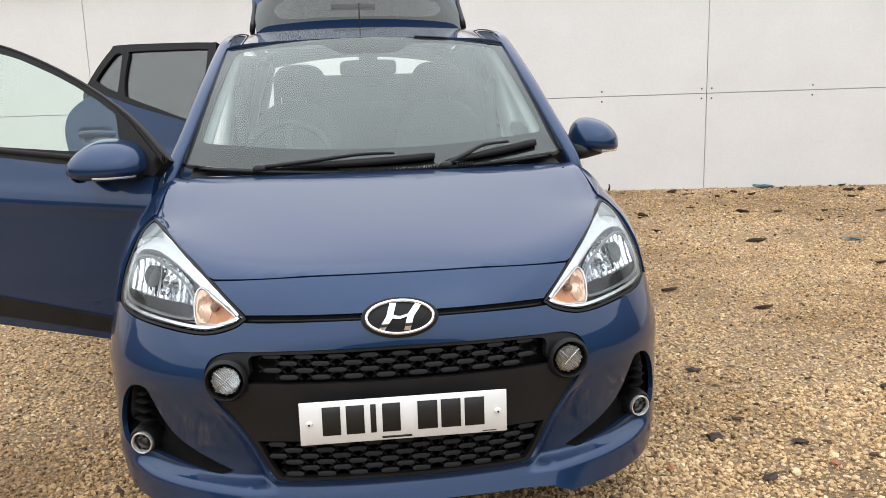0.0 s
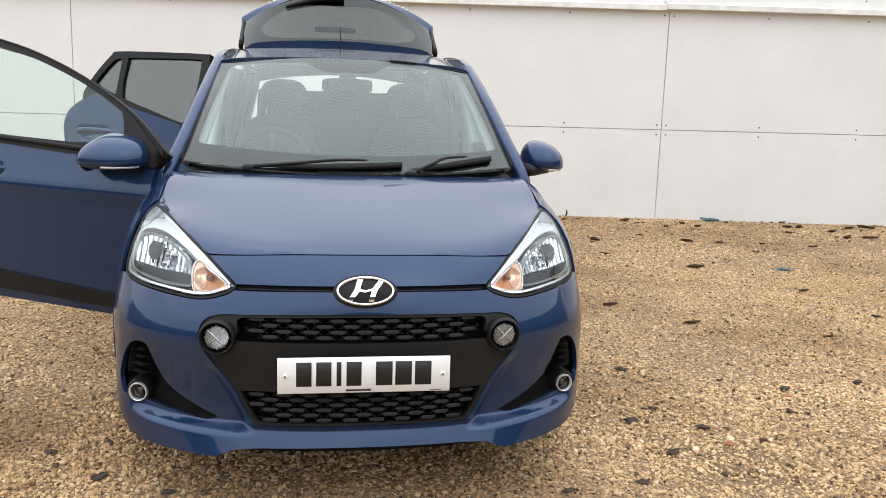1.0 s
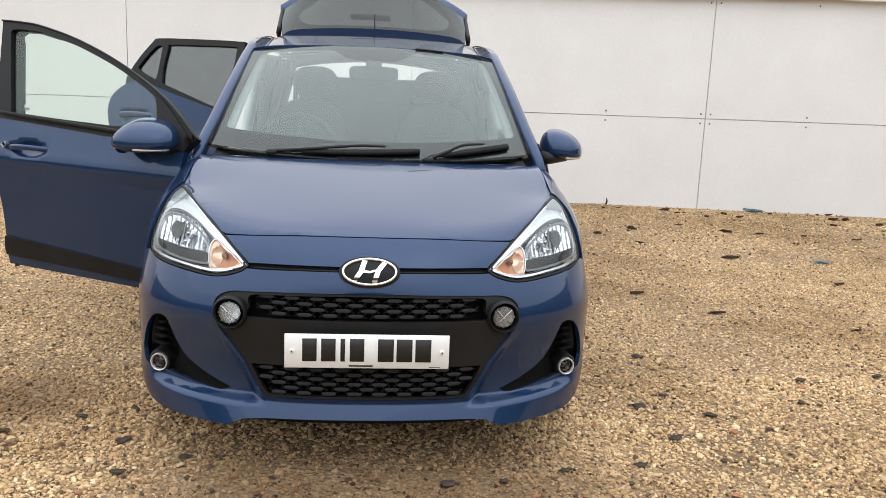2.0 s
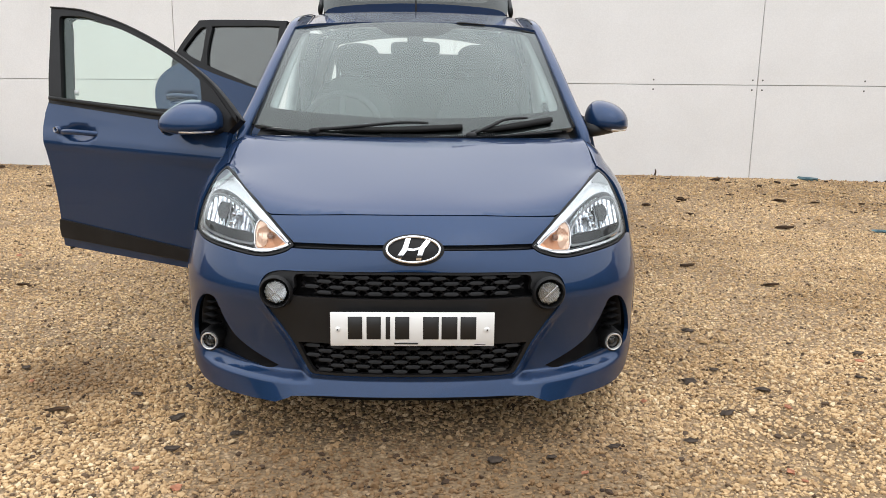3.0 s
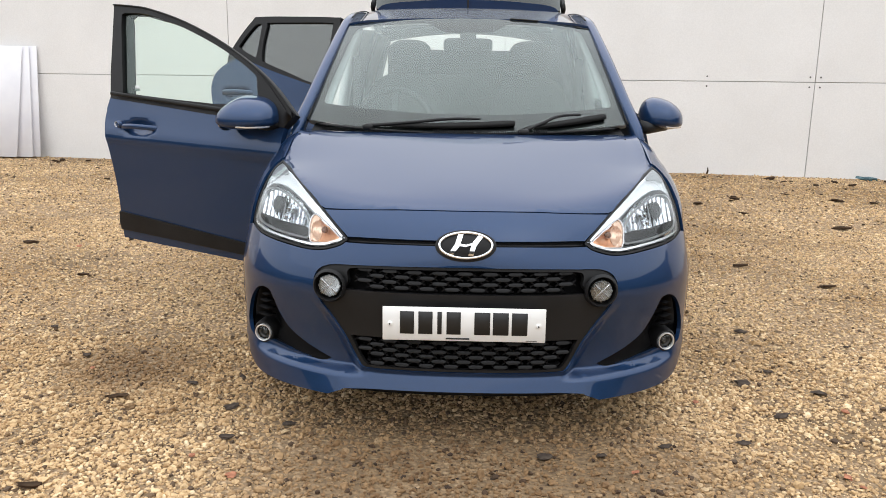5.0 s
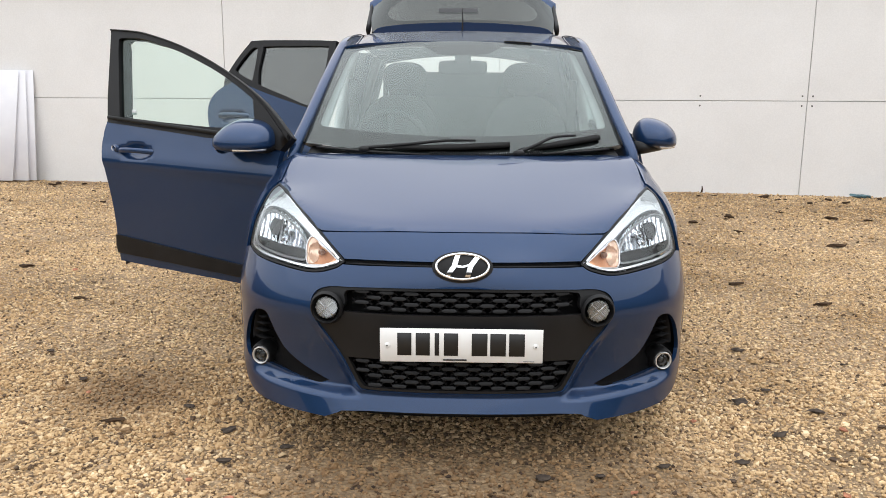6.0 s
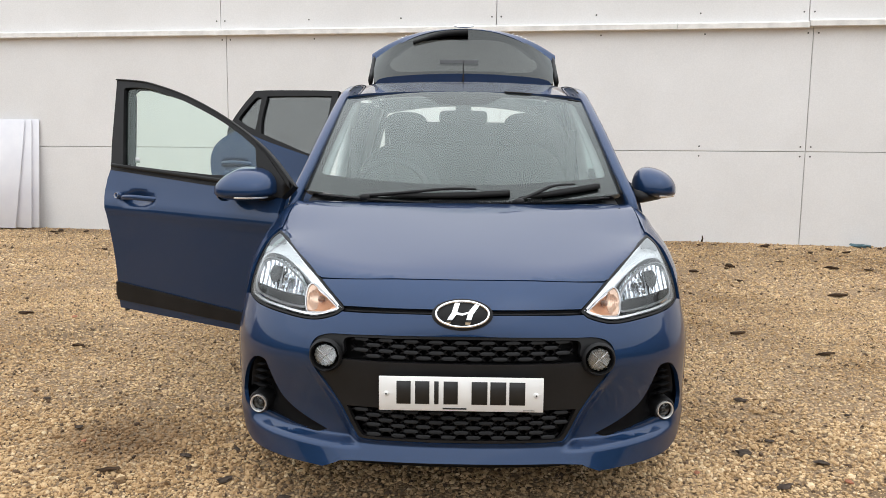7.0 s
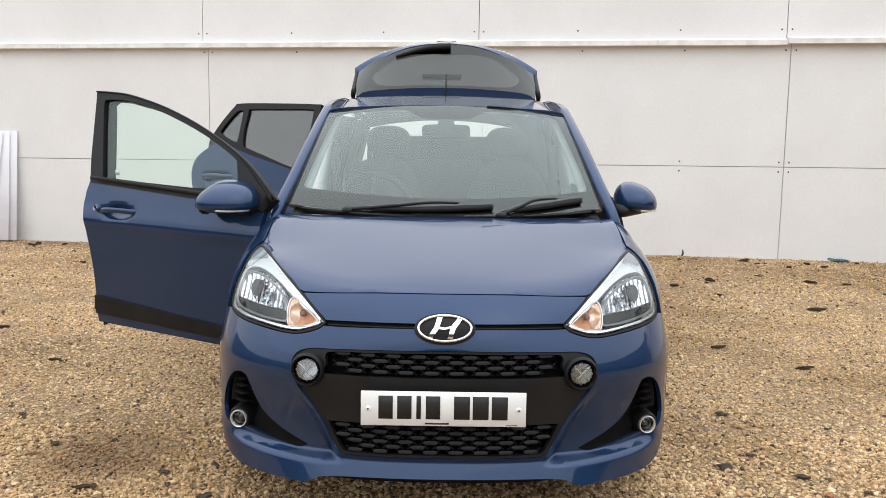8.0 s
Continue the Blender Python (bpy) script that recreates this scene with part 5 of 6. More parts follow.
def make_rear_door(side, at):
    def surf(s, z):
        return (side * side_n(z, LEAN_IN[side]), s, z)
    out = (side, 0, 0)
    lower = spline([(0.0, 0.35), (0.0, 0.35), (-0.01, 0.7), (0.0, 1.115), (0.0, 1.115), (0.38, 1.212), (0.60, 1.28), (0.64, 1.285), (0.74, 1.245), (0.81, 1.19), (0.835, 1.12), (0.82, 1.03), (0.76, 0.88),
                    (0.66, 0.62), (0.58, 0.45), (0.53, 0.36), (0.53, 0.36), (0.3, 0.35)], 4)

    def shell(s, z):
        cup = 0.022 * max(0.0, 1 - ((s - 0.64) / 0.125) ** 2 - ((z - 1.075) / 0.034) ** 2)
        x, s, z = surf(s, z)
        if z > 1.02:
            x = side * (0.012 - (z - 1.02) * 0.18)
        return (x - side * cup, s, z)
    door = part("rear_door", skin("rear_door", lower, [], shell, 0.025, 0.03, out, PAINT), None, car,
                "blue rear door standing wide open" if side < 0 else "blue rear door, closed", at)
    frame_loop = np.vstack([spline([(-0.02, 1.105), (-0.02, 1.105), (-0.03, 1.3), (-0.03, 1.49), (0.0, 1.512), (0.3, 1.522), (0.56, 1.524), (0.60, 1.505), (0.68, 1.41), (0.745, 1.30), (0.74, 1.25), (0.74, 1.25),
                                    (0.62, 1.265), (0.38, 1.20)], 3)])
    hole = np.vstack([spline([(0.03, 1.145), (0.02, 1.30), (0.015, 1.46), (0.04, 1.483), (0.30, 1.488), (0.475, 1.488), (0.485, 1.47), (0.495, 1.36), (0.484, 1.275), (0.46, 1.262), (0.3, 1.212)], 4)])
    small = spline([(0.525, 1.48), (0.525, 1.48), (0.575, 1.475), (0.665, 1.37), (0.66, 1.34), (0.55, 1.295), (0.53, 1.31)], 3)

    def lean(s, z):
        return (side * (side_n(z, LEAN_IN[side]) + 0.004), s, z)
    part("window_frame", skin("window_frame", frame_loop, [hole, small], lean, 0.035, 0.035, out, BLACK), None, door, "black window frame")
    part("window_glass", skin("window_glass", offset(hole, -0.01), [], lambda s, z: (side * (side_n(z, LEAN_IN[side]) - 0.01), s, z), 0.06, 0.004, out, TINTED), None, door, "dark tinted window glass")
    part("quarter_glass", skin("quarter_glass", offset(small, -0.01), [], lambda s, z: (side * (side_n(z, LEAN_IN[side]) - 0.01), s, z), 0.06, 0.004, out, TINTED), None, door, "dark tinted quarter glass")
    part("inner_trim", skin("inner_trim", offset(lower, 0.03), [], lambda s, z: (side * (side_n(z, LEAN_IN[side]) - 0.05), s, z), 0.07, 0.03, (-side, 0, 0), DASH), None, door, "dark door trim")
    bar = [Vector((side * (side_n(1.05) + w - 0.01), s, 1.088 - 0.01 * ((s - 0.63) / 0.13) ** 2)) for s, w in ((0.51, -0.004), (0.55, 0.016), (0.63, 0.030), (0.70, 0.022), (0.74, 0.004))]
    part("handle", sweep("handle", spline(bar, 5, closed=False), ring_profile(0.010, 0.017, 10), PAINT), None, door, "body-coloured handle")
    return door


make_rear_door(-1, pose(-0.80, 2.12, 0, 0, 0, 64))
make_rear_door(1, pose(0.795, 2.345, 0))


# ---- raised tailgate ----
def gate_surf(x, w):
    k = abs(x / 0.63) ** 2.4
    return (x, 3.20 + 0.30 * w - 0.05 * k * w, 1.685 + 0.348 * w - 0.195 * k * w - 0.02 * k)


def make_tailgate():
    glass_loop = spline([(-0.615, -0.25), (-0.615, -0.25), (0.0, -0.25), (0.615, -0.25), (0.615, -0.25), (0.635, 0.5), (0.63, 0.97), (0.63, 0.97), (0.4, 1.0), (0.0, 1.0), (-0.4, 1.0), (-0.63, 0.97), (-0.63, 0.97),
                         (-0.635, 0.5)], 5)
    clear = spline([(0.0, 0.80), (0.2, 0.86), (0.40, 0.87), (0.49, 0.74), (0.52, 0.5), (0.49, 0.2), (0.40, 0.09), (0.2, 0.08), (0.0, 0.08)], 4, closed=False)
    gate = part("tailgate", skin("tailgate", glass_loop, [offset(mirrored(clear), -0.01)], deeper(gate_surf, 0.03), 0.05, 0.03, (0, -1, 1), BLACK), None, car, "raised tailgate with dark rear window")
    part("rear_window", skin("rear_window", offset(glass_loop, 0.004), [], gate_surf, 0.05, 0.005, (0, -1, 1), GATEGLASS), None, gate, "dark tinted rear window")
    part("window_border", skin("window_border", glass_loop * 0.99, [mirrored(clear)], deeper(gate_surf, 0.008), 0.05, 0.002, (0, -1, 1), FRIT), None, gate, "black glass border")
    part("brake_lamp", block((0.27, 0.02, 0.04), 0.005), DASH, gate, "dark high brake lamp", pose(-0.03, 3.29, 1.775, -40, 0, 0))

    def panel(x, w):
        # w 0..1: from the glass edge over the rim, then back along the lower panel
        k = (x / 0.66) ** 2
        gx, gy, gz = gate_surf(x, 1.0)
        a = min(w / 0.3, 1.0)
        b = max(w - 0.3, 0.0) / 0.7
        return (x * (1 - 0.12 * b), gy + 0.05 * a + 0.42 * b, gz + (0.008 + 0.05 * k) * math.sin(a * math.pi / 2) + 0.045 * b * (1 - k))
    loop = np.array([(-0.655, -0.12), (0.0, -0.02), (0.655, -0.12), (0.66, 0.3), (0.62, 1.0), (0.0, 1.0), (-0.62, 1.0), (-0.66, 0.3)])
    part("lower_panel", skin("lower_panel", loop, [], panel, 0.05, 0.03, (0, -1, 1), PAINT), None, gate, "blue lower tailgate panel")
    for side in (1, -1):
        edge = [Vector(gate_surf(side * 0.642, w)) + Vector((0, 0.03, -0.01)) for w in np.linspace(-0.12, 1.02, 12)]
        part("gate_edge", sweep("gate_edge", edge, ring_profile(0.016, 0.04, 8), BLACK), None, gate)
        strut = [(side * 0.60, 3.10, 1.38), (side * 0.60, 3.32, 1.70)]
        part("gas_strut", sweep("gas_strut", strut, ring_profile(0.009, 0.009, 8), BLACK), None, gate, "black gas strut")
    spoiler = spline([(-0.60, 0.0), (-0.60, 0.0), (0.60, 0.0), (0.60, 0.0), (0.57, 0.75), (0.4, 0.98), (0.0, 1.08), (-0.4, 0.98), (-0.57, 0.75)], 4)
    part("spoiler", skin("spoiler", spoiler, [], lambda x, v: (x, 3.06 - 0.006 * v, 1.590 + 0.085 * v - 0.018 * (x / 0.6) ** 2), 0.06, 0.03, (0, -1, 1), PAINT), None, gate, "blue roof spoiler")
    arm = [Vector(gate_surf(0.03, 0.90)) + Vector((0, -0.02, 0.005)), Vector(gate_surf(-0.15, 0.875)) + Vector((0, -0.02, 0.003)), Vector(gate_surf(-0.36, 0.82)) + Vector((0, -0.015, 0.0))]
    part("rear_wiper", sweep("rear_wiper", spline(arm, 6, closed=False), [(-0.018, -0.012), (0.018, -0.012), (0.018, 0.012), (-0.018, 0.012)], VOID, up=(0, -1, 1), scales=list(np.linspace(1.2, 0.5, 13))), None, gate,
         "black rear wiper")
    ring = sweep("gate_badge", [Vector((0.07 * math.cos(a), 3.60 + 0.05 * math.sin(a), 2.068 + 0.014 * math.sin(a))) for a in np.linspace(0, 2 * math.pi, 32)[:-1]], ring_profile(0.006, 0.007, 6), CHROME, closed=True)
    part("gate_badge", ring, None, gate, "oval chrome badge")
    part("gate_badge_bar", block((0.10, 0.02, 0.012), 0.004), CHROME, gate, at=pose(0, 3.60, 2.068, 24, 0, 0))
    for sx, n in ((-1, 3), (1, 6)):
        for i in range(n):
            x = sx * (0.42 + 0.028 * i) if sx < 0 else 0.36 + 0.03 * i
            p = Vector(panel(x, 0.32))
            part("letter_bar", block((0.014, 0.008, 0.007), 0.001, 1), CHROME, gate, at=Matrix.Translation(p + Vector((0, 0.0, 0.004))))


make_tailgate()


# ---- cabin ----
def make_seat(x, y, front=True):
    w = 0.50
    seat = part("seat", soft_blob((w, 0.52, 0.16), 3, 3.2), CLOTH, car, "dark cloth seat", pose(x, y, 0.56, 6, 0, 0))
    back = soft_blob((w, 0.13, 0.66), 3, 3.0)
    for v in back.verts:
        v.co.x *= 1 - 0.16 * smoothstep(0.0, 0.33, v.co.z)
        v.co.y += -0.05 * (abs(v.co.x) / 0.25) ** 2
    part("backrest", back, CLOTH, seat, at=pose(0, 0.31, 0.30, -20, 0, 0))
    part("headrest", soft_blob((0.25, 0.10, 0.18), 3, 2.8), CLOTH, seat, at=pose(0.03 if x < 0 else 0.0, 0.45, 0.705, -20, 0, 0))
    for s in (-0.06, 0.06):
        part("headrest_post", sweep("headrest_post", [(s, 0.40, 0.55), (s, 0.45, 0.70)], ring_profile(0.006, 0.006, 6), CHROME, up=(0, 1, 0)), None, seat)
    return seat


def make_cabin():
    dash_line = [(x, 1.27 + 0.05 * (x / 0.7) ** 2, 0.915) for x in np.linspace(-0.69, 0.69, 15)]
    dash = part("dashboard", sweep("dashboard", dash_line, [(-0.22, -0.25), (0.20, -0.25), (0.17, 0.02), (0.06, 0.06), (-0.14, 0.045), (-0.22, 0.0)], DASH), None, car, "dark dashboard")
    hood = soft_blob((0.34, 0.20, 0.12), 3, 2.6)
    part("instrument_hood", hood, DASH, dash, at=pose(-0.35, 1.36, 0.985))
    ring = [Vector((0.185 * math.cos(a), 0, 0.185 * math.sin(a))) for a in np.linspace(0, 2 * math.pi, 49)[:-1]]
    wheel = part("steering_wheel", sweep("steering_wheel", ring, ring_profile(0.016, 0.016, 10), DASH, up=(0, 1, 0), closed=True), None, car, "dark steering wheel", pose(-0.355, 1.53, 0.965, -24, 0, 0))
    part("hub", soft_blob((0.17, 0.07, 0.13), 3, 2.8), DASH, wheel)
    for a in (0, 180, 270):
        part("spoke", block((0.12, 0.02, 0.035), 0.006), DASH, wheel, at=pose(0, 0, 0, 0, a, 0) @ pose(0.11, 0, 0))
    for x in (-0.36, 0.36):
        make_seat(x, 1.88)
    bench = part("rear_bench", soft_blob((1.24, 0.5, 0.16), 3, 4), CLOTH, car, "dark cloth rear bench", pose(0, 2.62, 0.58))
    part("backrest", soft_blob((1.24, 0.14, 0.62), 3, 5), CLOTH, bench, at=pose(0, 0.32, 0.32, -18, 0, 0))
    for x in (-0.38, 0.38):
        part("headrest", soft_blob((0.26, 0.09, 0.12), 3, 3), CLOTH, bench, at=pose(x, 0.45, 0.66, -14, 0, 0))
    part("parcel_shelf", block((1.06, 0.02, 0.42), 0.006), DASH, car, "dark parcel shelf hanging from the tailgate", pose(0, 3.06, 1.16, -18, 0, 0))
    part("opening_header", sweep("opening_header", [(x, 3.12, 1.515 - 0.06 * (x / 0.55) ** 2) for x in np.linspace(-0.60, 0.60, 13)], ring_profile(0.05, 0.05, 10), DASH), None, car, "dark header of the tailgate opening")
    part("boot_floor", block((1.1, 0.5, 0.03), 0.006), DASH, car, "dark boot floor", pose(0, 3.28, 0.62))
    for side in (1, -1):
        def trim(y, z):
            """The dark lining between the rear door and the tailgate opening."""
            return (side * ((0.73 if side < 0 else 0.67) - 0.25 * max(z - 0.95, 0) - 0.10 * smoothstep(2.80, 3.12, y)), y, z)
        edge = spline([(2.36, 0.6), (2.36, 0.6), (2.38, 1.2), (2.36, 1.45), (2.36, 1.45), (3.0, 1.47), (3.13, 1.45), (3.13, 1.45), (3.16, 1.2), (3.2, 0.9), (3.2, 0.6), (3.2, 0.6)], 3)
        part("quarter_trim", skin("quarter_trim", edge, [], trim, 0.05, 0.02, (-side, 0, 0), DASH), None, car, "dark lining beside the tailgate opening")
        belt = [(side * 0.61, 2.08, 1.30), (side * 0.60, 2.06, 0.95), (side * 0.59, 2.04, 0.55)]
        part("seat_belt", sweep("seat_belt", belt, [(-0.024, -0.001), (0.024, -0.001), (0.024, 0.001), (-0.024, 0.001)], CLOTH, up=(0, 1, 0)), None, car, "dark seat belt")


make_cabin()

# ---- gravel and litter on the ground ----
def stone_material():
    m = material("gravel_stone", (0.45, 0.35, 0.22), 0.85)
    g = m.node_tree.nodes.new("ShaderNodeNewGeometry")
    c = ramp(m, g.outputs["Random Per Island"], [(0.0, (0.09, 0.058, 0.036)), (0.07, (0.17, 0.108, 0.06)), (0.12, (0.48, 0.318, 0.168)), (0.45, (0.645, 0.447, 0.240)), (0.85, (0.76, 0.55, 0.315)), (1.0, (0.88, 0.71, 0.47))])
    n = noise_tex(m, 70.0, 5.0)
    d = ramp(m, n.outputs[0], [(0.3, (0.72, 0.70, 0.66)), (0.65, (1, 1, 1))])
    big = noise_tex(m, 0.8, 5.0, 0.6)
    e = ramp(m, big.outputs[0], [(0.42, (1, 1, 1)), (0.66, (0.72, 0.67, 0.60))])
    a = mixed(m, 1.0, c.outputs[0], d.outputs[0], "MULTIPLY")
    a = mixed(m, 1.0, a, e.outputs[0], "MULTIPLY")
    # stones trodden into the earthy patches are soiled; the nose's shade is painted in
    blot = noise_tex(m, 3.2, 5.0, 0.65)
    for px, py, radius in WORN_AND_SHADED[:3]:
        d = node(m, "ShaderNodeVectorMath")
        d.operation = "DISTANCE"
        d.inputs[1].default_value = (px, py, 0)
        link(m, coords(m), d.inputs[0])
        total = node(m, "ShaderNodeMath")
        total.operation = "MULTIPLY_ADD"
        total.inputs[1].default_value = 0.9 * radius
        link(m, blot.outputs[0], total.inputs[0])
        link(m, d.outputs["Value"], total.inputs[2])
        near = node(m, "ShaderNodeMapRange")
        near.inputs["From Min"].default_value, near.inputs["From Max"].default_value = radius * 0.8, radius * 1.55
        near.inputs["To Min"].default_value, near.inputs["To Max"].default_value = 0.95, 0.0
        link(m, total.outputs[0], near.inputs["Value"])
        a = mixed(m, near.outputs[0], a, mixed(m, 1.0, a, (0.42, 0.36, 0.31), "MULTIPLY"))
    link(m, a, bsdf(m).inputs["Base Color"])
    bump(m, n.outputs[0], 0.4, 0.003)
    return m


def make_gravel():
    rng = np.random.default_rng(7)
    bm = bmesh.new()
    bmesh.ops.create_icosphere(bm, subdivisions=1, radius=1.0)
    bm.verts.ensure_lookup_table()
    base = np.array([v.co[:] for v in bm.verts])
    tri = np.array([[v.index for v in f.verts] for f in bm.faces])
    bm.free()
    octa = np.array([(1, 0, 0), (0, 1, 0), (-1, 0, 0), (0, -1, 0), (0, 0, 1), (0, 0, -1)], float)
    octa_tri = np.array([(0, 1, 4), (1, 2, 4), (2, 3, 4), (3, 0, 4), (1, 0, 5), (2, 1, 5), (3, 2, 5), (0, 3, 5)])
    all_v, all_t, start = [], [], 0
    for x0, x1, y0, y1, per, lo, hi, pts, tr in ((-2.6, 2.9, -1.2, 1.1, 6500, 0.0042, 0.0095, base, tri), (-2.6, 2.9, -1.2, 1.1, 4000, 0.0026, 0.0046, octa, octa_tri), (-4.5, 5.0, 1.1, 4.0, 3900, 0.0050, 0.0098, octa, octa_tri),
                                                 (-8.0, 8.0, 4.0, 8.6, 1200, 0.0065, 0.0135, octa, octa_tri)):
        n = int((x1 - x0) * (y1 - y0) * per)
        spots = np.stack([rng.uniform(x0, x1, n), rng.uniform(y0, y1, n), rng.uniform(lo, hi, n) * rng.choice([1, 1, 0.75, 1.3, 1.7], n, p=[0.35, 0.3, 0.2, 0.12, 0.03])], 1)
        keep = spots[:, 1] < WALL_Y + WALL_S * spots[:, 0] - 0.02
        patchy = np.array([noise.noise((x * 1.3, y * 1.3, 5.0)) for x, y, _ in spots])
        for px, py, radius in WORN_AND_SHADED:
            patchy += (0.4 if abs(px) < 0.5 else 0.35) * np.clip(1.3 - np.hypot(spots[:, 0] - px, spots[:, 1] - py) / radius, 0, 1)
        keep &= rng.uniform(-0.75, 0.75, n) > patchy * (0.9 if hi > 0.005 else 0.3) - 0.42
        margin = np.minimum(np.minimum(spots[:, 0] - x0, x1 - spots[:, 0]), np.minimum(spots[:, 1] - y0 if y0 < 0 else 9.0, y1 - spots[:, 1] if y1 > 8 else 9.0))
        keep &= margin > rng.uniform(0, 1, n) ** 1.5 * 0.9
        spots = spots[keep]
        n, m = len(spots), len(pts)
        shape = rng.uniform(0.66, 1.34, (n, m, 1)) * pts[None] * np.stack([rng.uniform(0.8, 1.35, n), rng.uniform(0.65, 1.1, n), rng.uniform(0.55, 0.95, n)], 1)[:, None]
        yaw, tilt = rng.uniform(0, 6.283, n), rng.uniform(-0.6, 0.6, n)
        c, s, ct, st = np.cos(yaw)[:, None], np.sin(yaw)[:, None], np.cos(tilt)[:, None], np.sin(tilt)[:, None]
        X, Y, Z = shape[..., 0], shape[..., 1] * ct - shape[..., 2] * st, shape[..., 1] * st + shape[..., 2] * ct
        r = spots[:, 2:3]
        gz = np.array([ground_z(x, y) for x, y, _ in spots])[:, None]
        all_v.append(np.stack([(X * c - Y * s) * r + spots[:, 0:1], (X * s + Y * c) * r + spots[:, 1:2], Z * r + gz + r * rng.uniform(0.0, 0.6, n)[:, None]], -1).reshape(-1, 3))
        all_t.append((tr[None] + start + (np.arange(n) * m)[:, None, None]).reshape(-1, 3))
        start += n * m
    V, T = np.vstack(all_v), np.vstack(all_t)
    me = bpy.data.meshes.new("gravel")
    me.vertices.add(len(V))
    me.vertices.foreach_set("co", V.ravel())
    me.loops.add(len(T) * 3)
    me.loops.foreach_set("vertex_index", T.ravel().astype(np.int32))
    me.polygons.add(len(T))
    me.polygons.foreach_set("loop_start", np.arange(0, len(T) * 3, 3, dtype=np.int32))
    me.polygons.foreach_set("use_smooth", [False] * len(T))
    me.update(calc_edges=True)
    me.validate()
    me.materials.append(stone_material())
    tagged(new("gravel", me), "loose tan and cream gravel stones covering the yard", "gravel", kind="stuff")


make_gravel()


def litter_material(name, colour, rough=0.8):
    m = material(name, colour, rough, spec=0.06)
    n = noise_tex(m, 35.0, 5.0)
    lo, hi = tuple(v * 0.6 for v in colour), tuple(min(1, v * 1.5) for v in colour)
    link(m, ramp(m, n.outputs[0], [(0.3, lo), (0.7, hi)]).outputs[0], bsdf(m).inputs["Base Color"])
    bump(m, n.outputs[0], 0.5, 0.004)
    return m


SLATE = litter_material("dark_slate", (0.062, 0.049, 0.040), 0.95)
BRICK = litter_material("red_brick", (0.34, 0.15, 0.09))
BARK = litter_material("dark_bark", (0.045, 0.028, 0.017))
BLUEBIT = litter_material("faded_blue_plastic", (0.085, 0.145, 0.165), 0.7)


def flake(name, x, y, size, mat, label, category, group, flat=0.35, yaw=None):
    """A broken, angular fragment lying on the gravel."""
    rng = random.Random(int(abs(x) * 977 + abs(y) * 613))
    bm = bmesh.new()
    bmesh.ops.create_icosphere(bm, subdivisions=2, radius=0.5)
    for v in bm.verts:
        k = 1 + 0.75 * noise.noise(v.co * 3.1 + Vector((x * 7, y * 5, 1))) + 0.12 * rng.uniform(-1, 1)
        v.co *= k
        v.co.z = max(min(v.co.z, 0.32), -0.32)
    bmesh.ops.scale(bm, vec=(size[0], size[1], size[0] * flat), verts=bm.verts)
    me = bpy.data.meshes.new(name)
    bm.to_mesh(me)
    bm.free()
    me.materials.append(mat)
    ob = new(name, me)
    ob.matrix_basis = pose(x, y, ground_z(x, y) + size[0] * flat * 0.30 + 0.008, rng.uniform(-8, 8), rng.uniform(-8, 8), rng.uniform(0, 360) if yaw is None else yaw)
    tagged(ob, label, category, group)


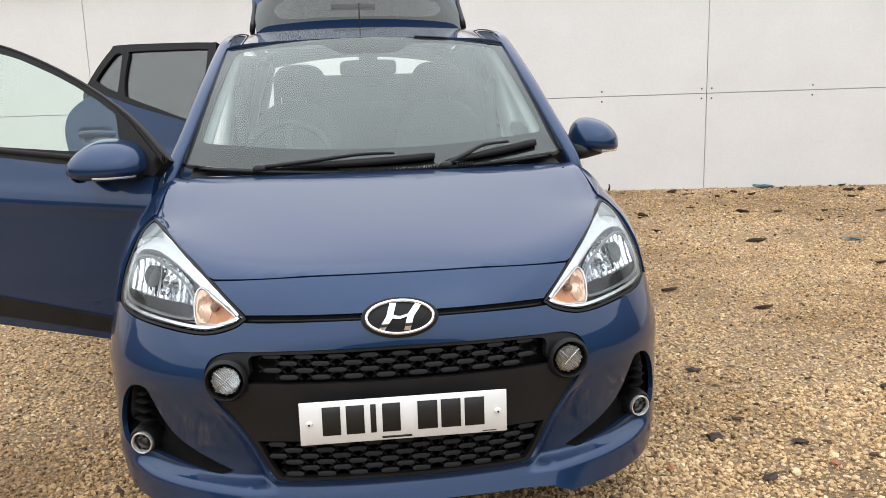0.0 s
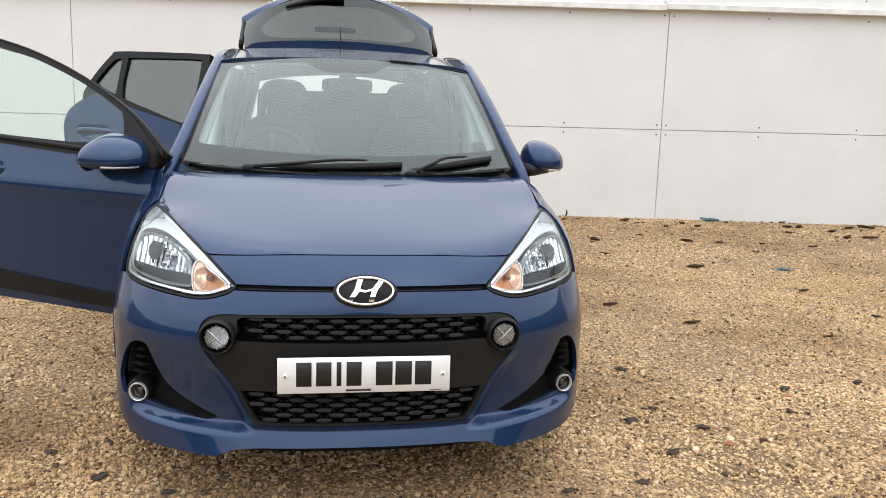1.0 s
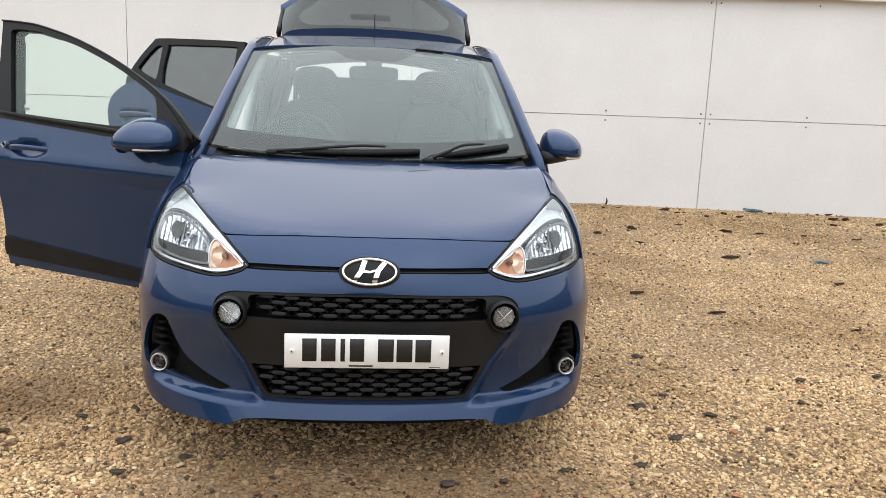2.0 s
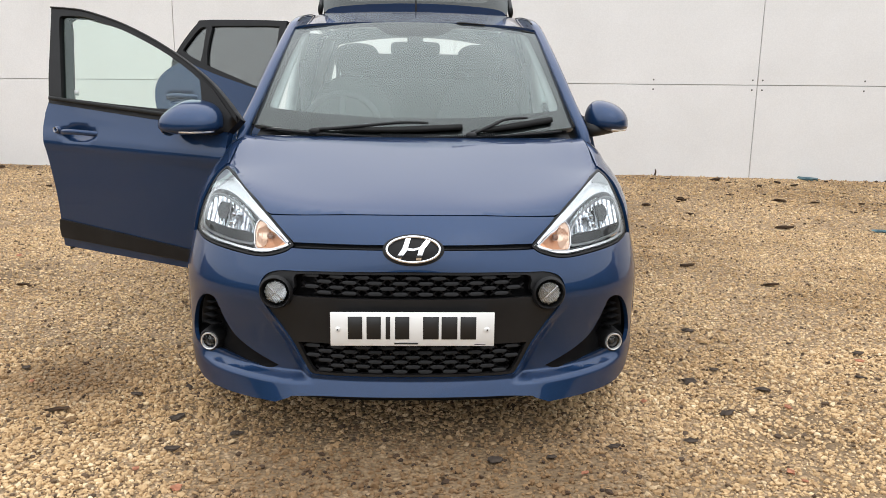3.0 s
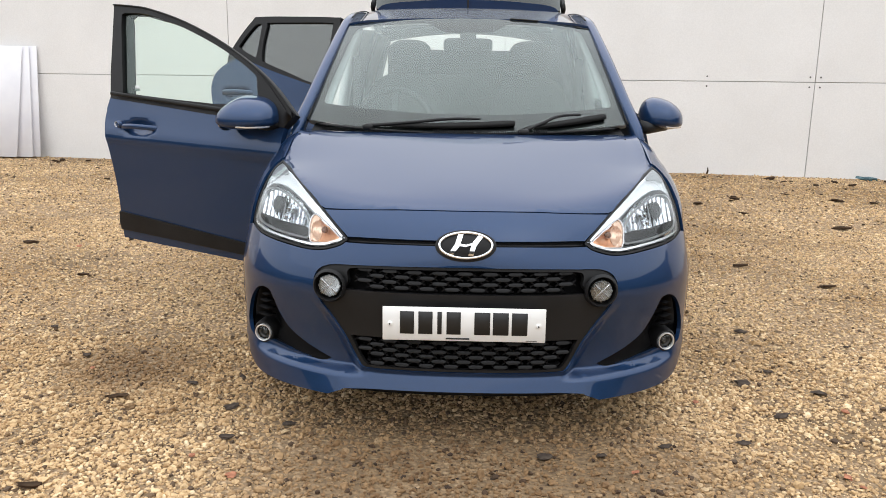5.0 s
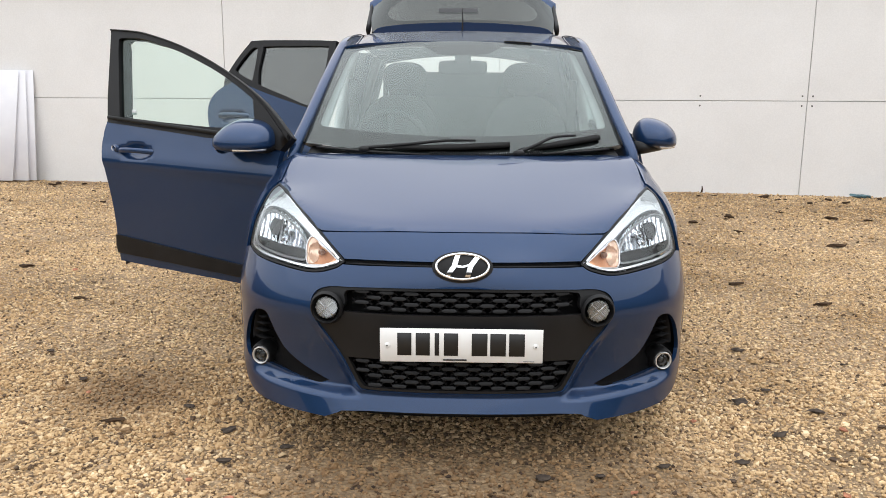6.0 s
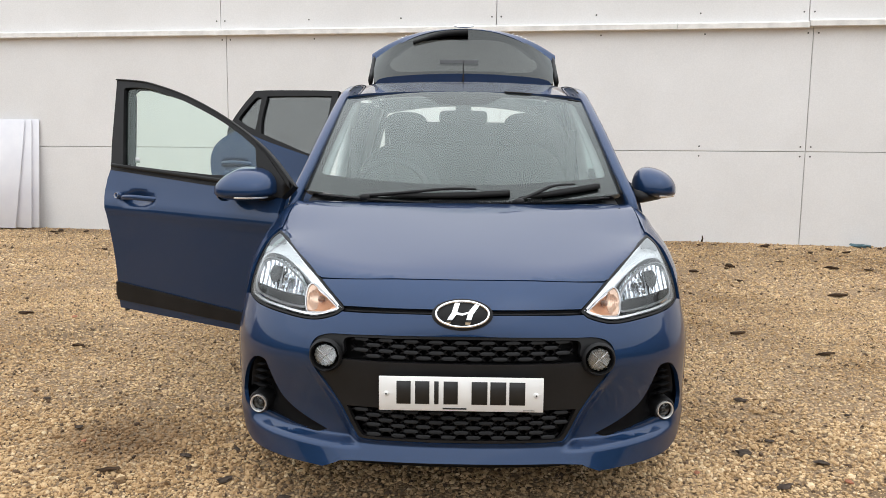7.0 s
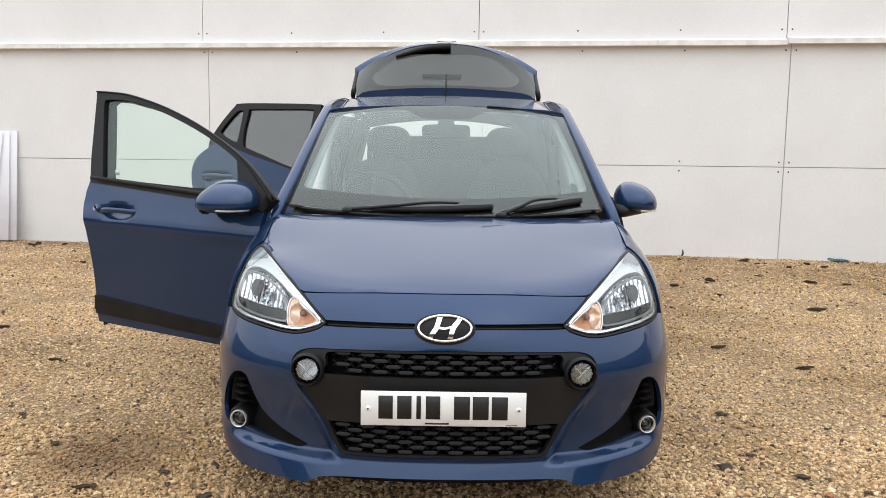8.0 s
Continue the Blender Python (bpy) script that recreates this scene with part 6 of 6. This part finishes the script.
def scatter_litter():
    slate = ((1.147, 0.665, 0.085), (1.181, 0.347, 0.085), (-0.86, 0.33, 0.075), (2.468, 1.078, 0.08), (1.366, 1.353, 0.08), (0.97, 0.12, 0.06), (0.69, 0.08, 0.06), (1.3, 0.81, 0.05),
             (2.04, 1.01, 0.07), (1.9, 0.72, 0.06), (1.42, 0.585, 0.075), (-1.64, 0.84, 0.06), (-1.08, 0.55, 0.06), (-0.81, 0.08, 0.07), (-0.62, 0.2, 0.06), (-0.9, 0.63, 0.045), (-1.96, 1.19, 0.05),
             (0.27, -0.02, 0.07), (0.46, 0.0, 0.05), (1.79, 1.16, 0.045))
    for x, y, s in slate:
        flake("slate_fragment", x, y, (s * 0.74, s * 0.46), SLATE, "dark grey slate fragment lying on gravel", "stone", "slate fragments on the gravel", 0.3, random.Random(int(x * 100)).uniform(-35, 35))
    brick = ((1.45, 0.42, 0.05), (2.0, 0.92, 0.045), (0.9, 0.47, 0.03), (-0.72, -0.18, 0.05), (-0.88, -0.06, 0.03), (-2.67, 2.95, 0.06), (-1.55, 0.69, 0.035), (0.55, -0.11, 0.035), (1.22, -0.1, 0.04),
             (1.24, -0.16, 0.03))
    for x, y, s in brick:
        flake("brick_chip", x, y, (s * 0.8, s * 0.6), BRICK, "small red brick chip among gravel", "brick chip", "brick chips in the gravel", 0.3)
    bark = ((3.08, 4.06, 0.22), (5.43, 6.6, 0.16), (3.52, 3.15, 0.12), (2.18, 2.27, 0.13), (1.84, 2.77, 0.16), (3.53, 2.35, 0.10), (2.89, 1.91, 0.10), (5.82, 5.53, 0.25), (-3.07, 3.05, 0.17),
            (-2.28, 2.18, 0.12), (-1.32, 0.4, 0.12), (-1.3, -0.28, 0.12), (6.3, 6.3, 0.3), (3.9, 5.2, 0.15), (4.8, 5.0, 0.13), (3.2, 5.6, 0.12), (2.9, 6.7, 0.10), (3.5, 6.4, 0.12))
    for x, y, s in bark:
        flake("bark_piece", x, y, (s * 0.72, s * 0.27), BARK, "dark brown strip of bark lying on gravel", "bark", "bark pieces on the gravel", 0.2, random.Random(int(x * 100)).uniform(-25, 25))
    # dark clods along the wall's foot, thickest in front of the bare stretch of wall
    rng = random.Random(21)
    for i in range(46):
        if i < 34:
            x = rng.uniform(1.9, 6.4)
            y = WALL_Y + WALL_S * x - 0.25 - 2.6 * rng.random() ** 1.6
        else:
            x = rng.uniform(-5.4, -2.4)
            y = WALL_Y + WALL_S * x - 0.3 - 1.8 * rng.random() ** 1.6
        size = rng.choice((0.035, 0.05, 0.06, 0.08, 0.11))
        flake("soil_clod", x, y, (size, size * 0.6), BARK, "small dark clod of soil lying on gravel near the wall", "clod", "soil clods near the wall", 0.35)
    flake("plastic_scrap", 4.536, 6.68, (0.22, 0.08), BLUEBIT, "faded blue plastic scrap at the wall's foot", "scrap", "", 0.25, 0)
    flake("plastic_scrap", 3.82, 3.93, (0.14, 0.08), BLUEBIT, "small pale blue plastic scrap on gravel", "scrap", "", 0.2, 10)


scatter_litter()


def make_sprout():
    """The small dry stalk that stands at the wall's foot."""
    x, y = 2.83, 6.98
    z = ground_z(x, y)
    me = sweep("dry_stalk", [(x, y, z), (x + 0.012, y, z + 0.05), (x + 0.005, y, z + 0.085)], ring_profile(0.011, 0.011, 6), BARK, up=(0, 1, 0), scales=[1.2, 0.9, 0.5])
    tagged(new("dry_stalk", me), "short dry brown stalk at the wall's foot", "stalk")


make_sprout()
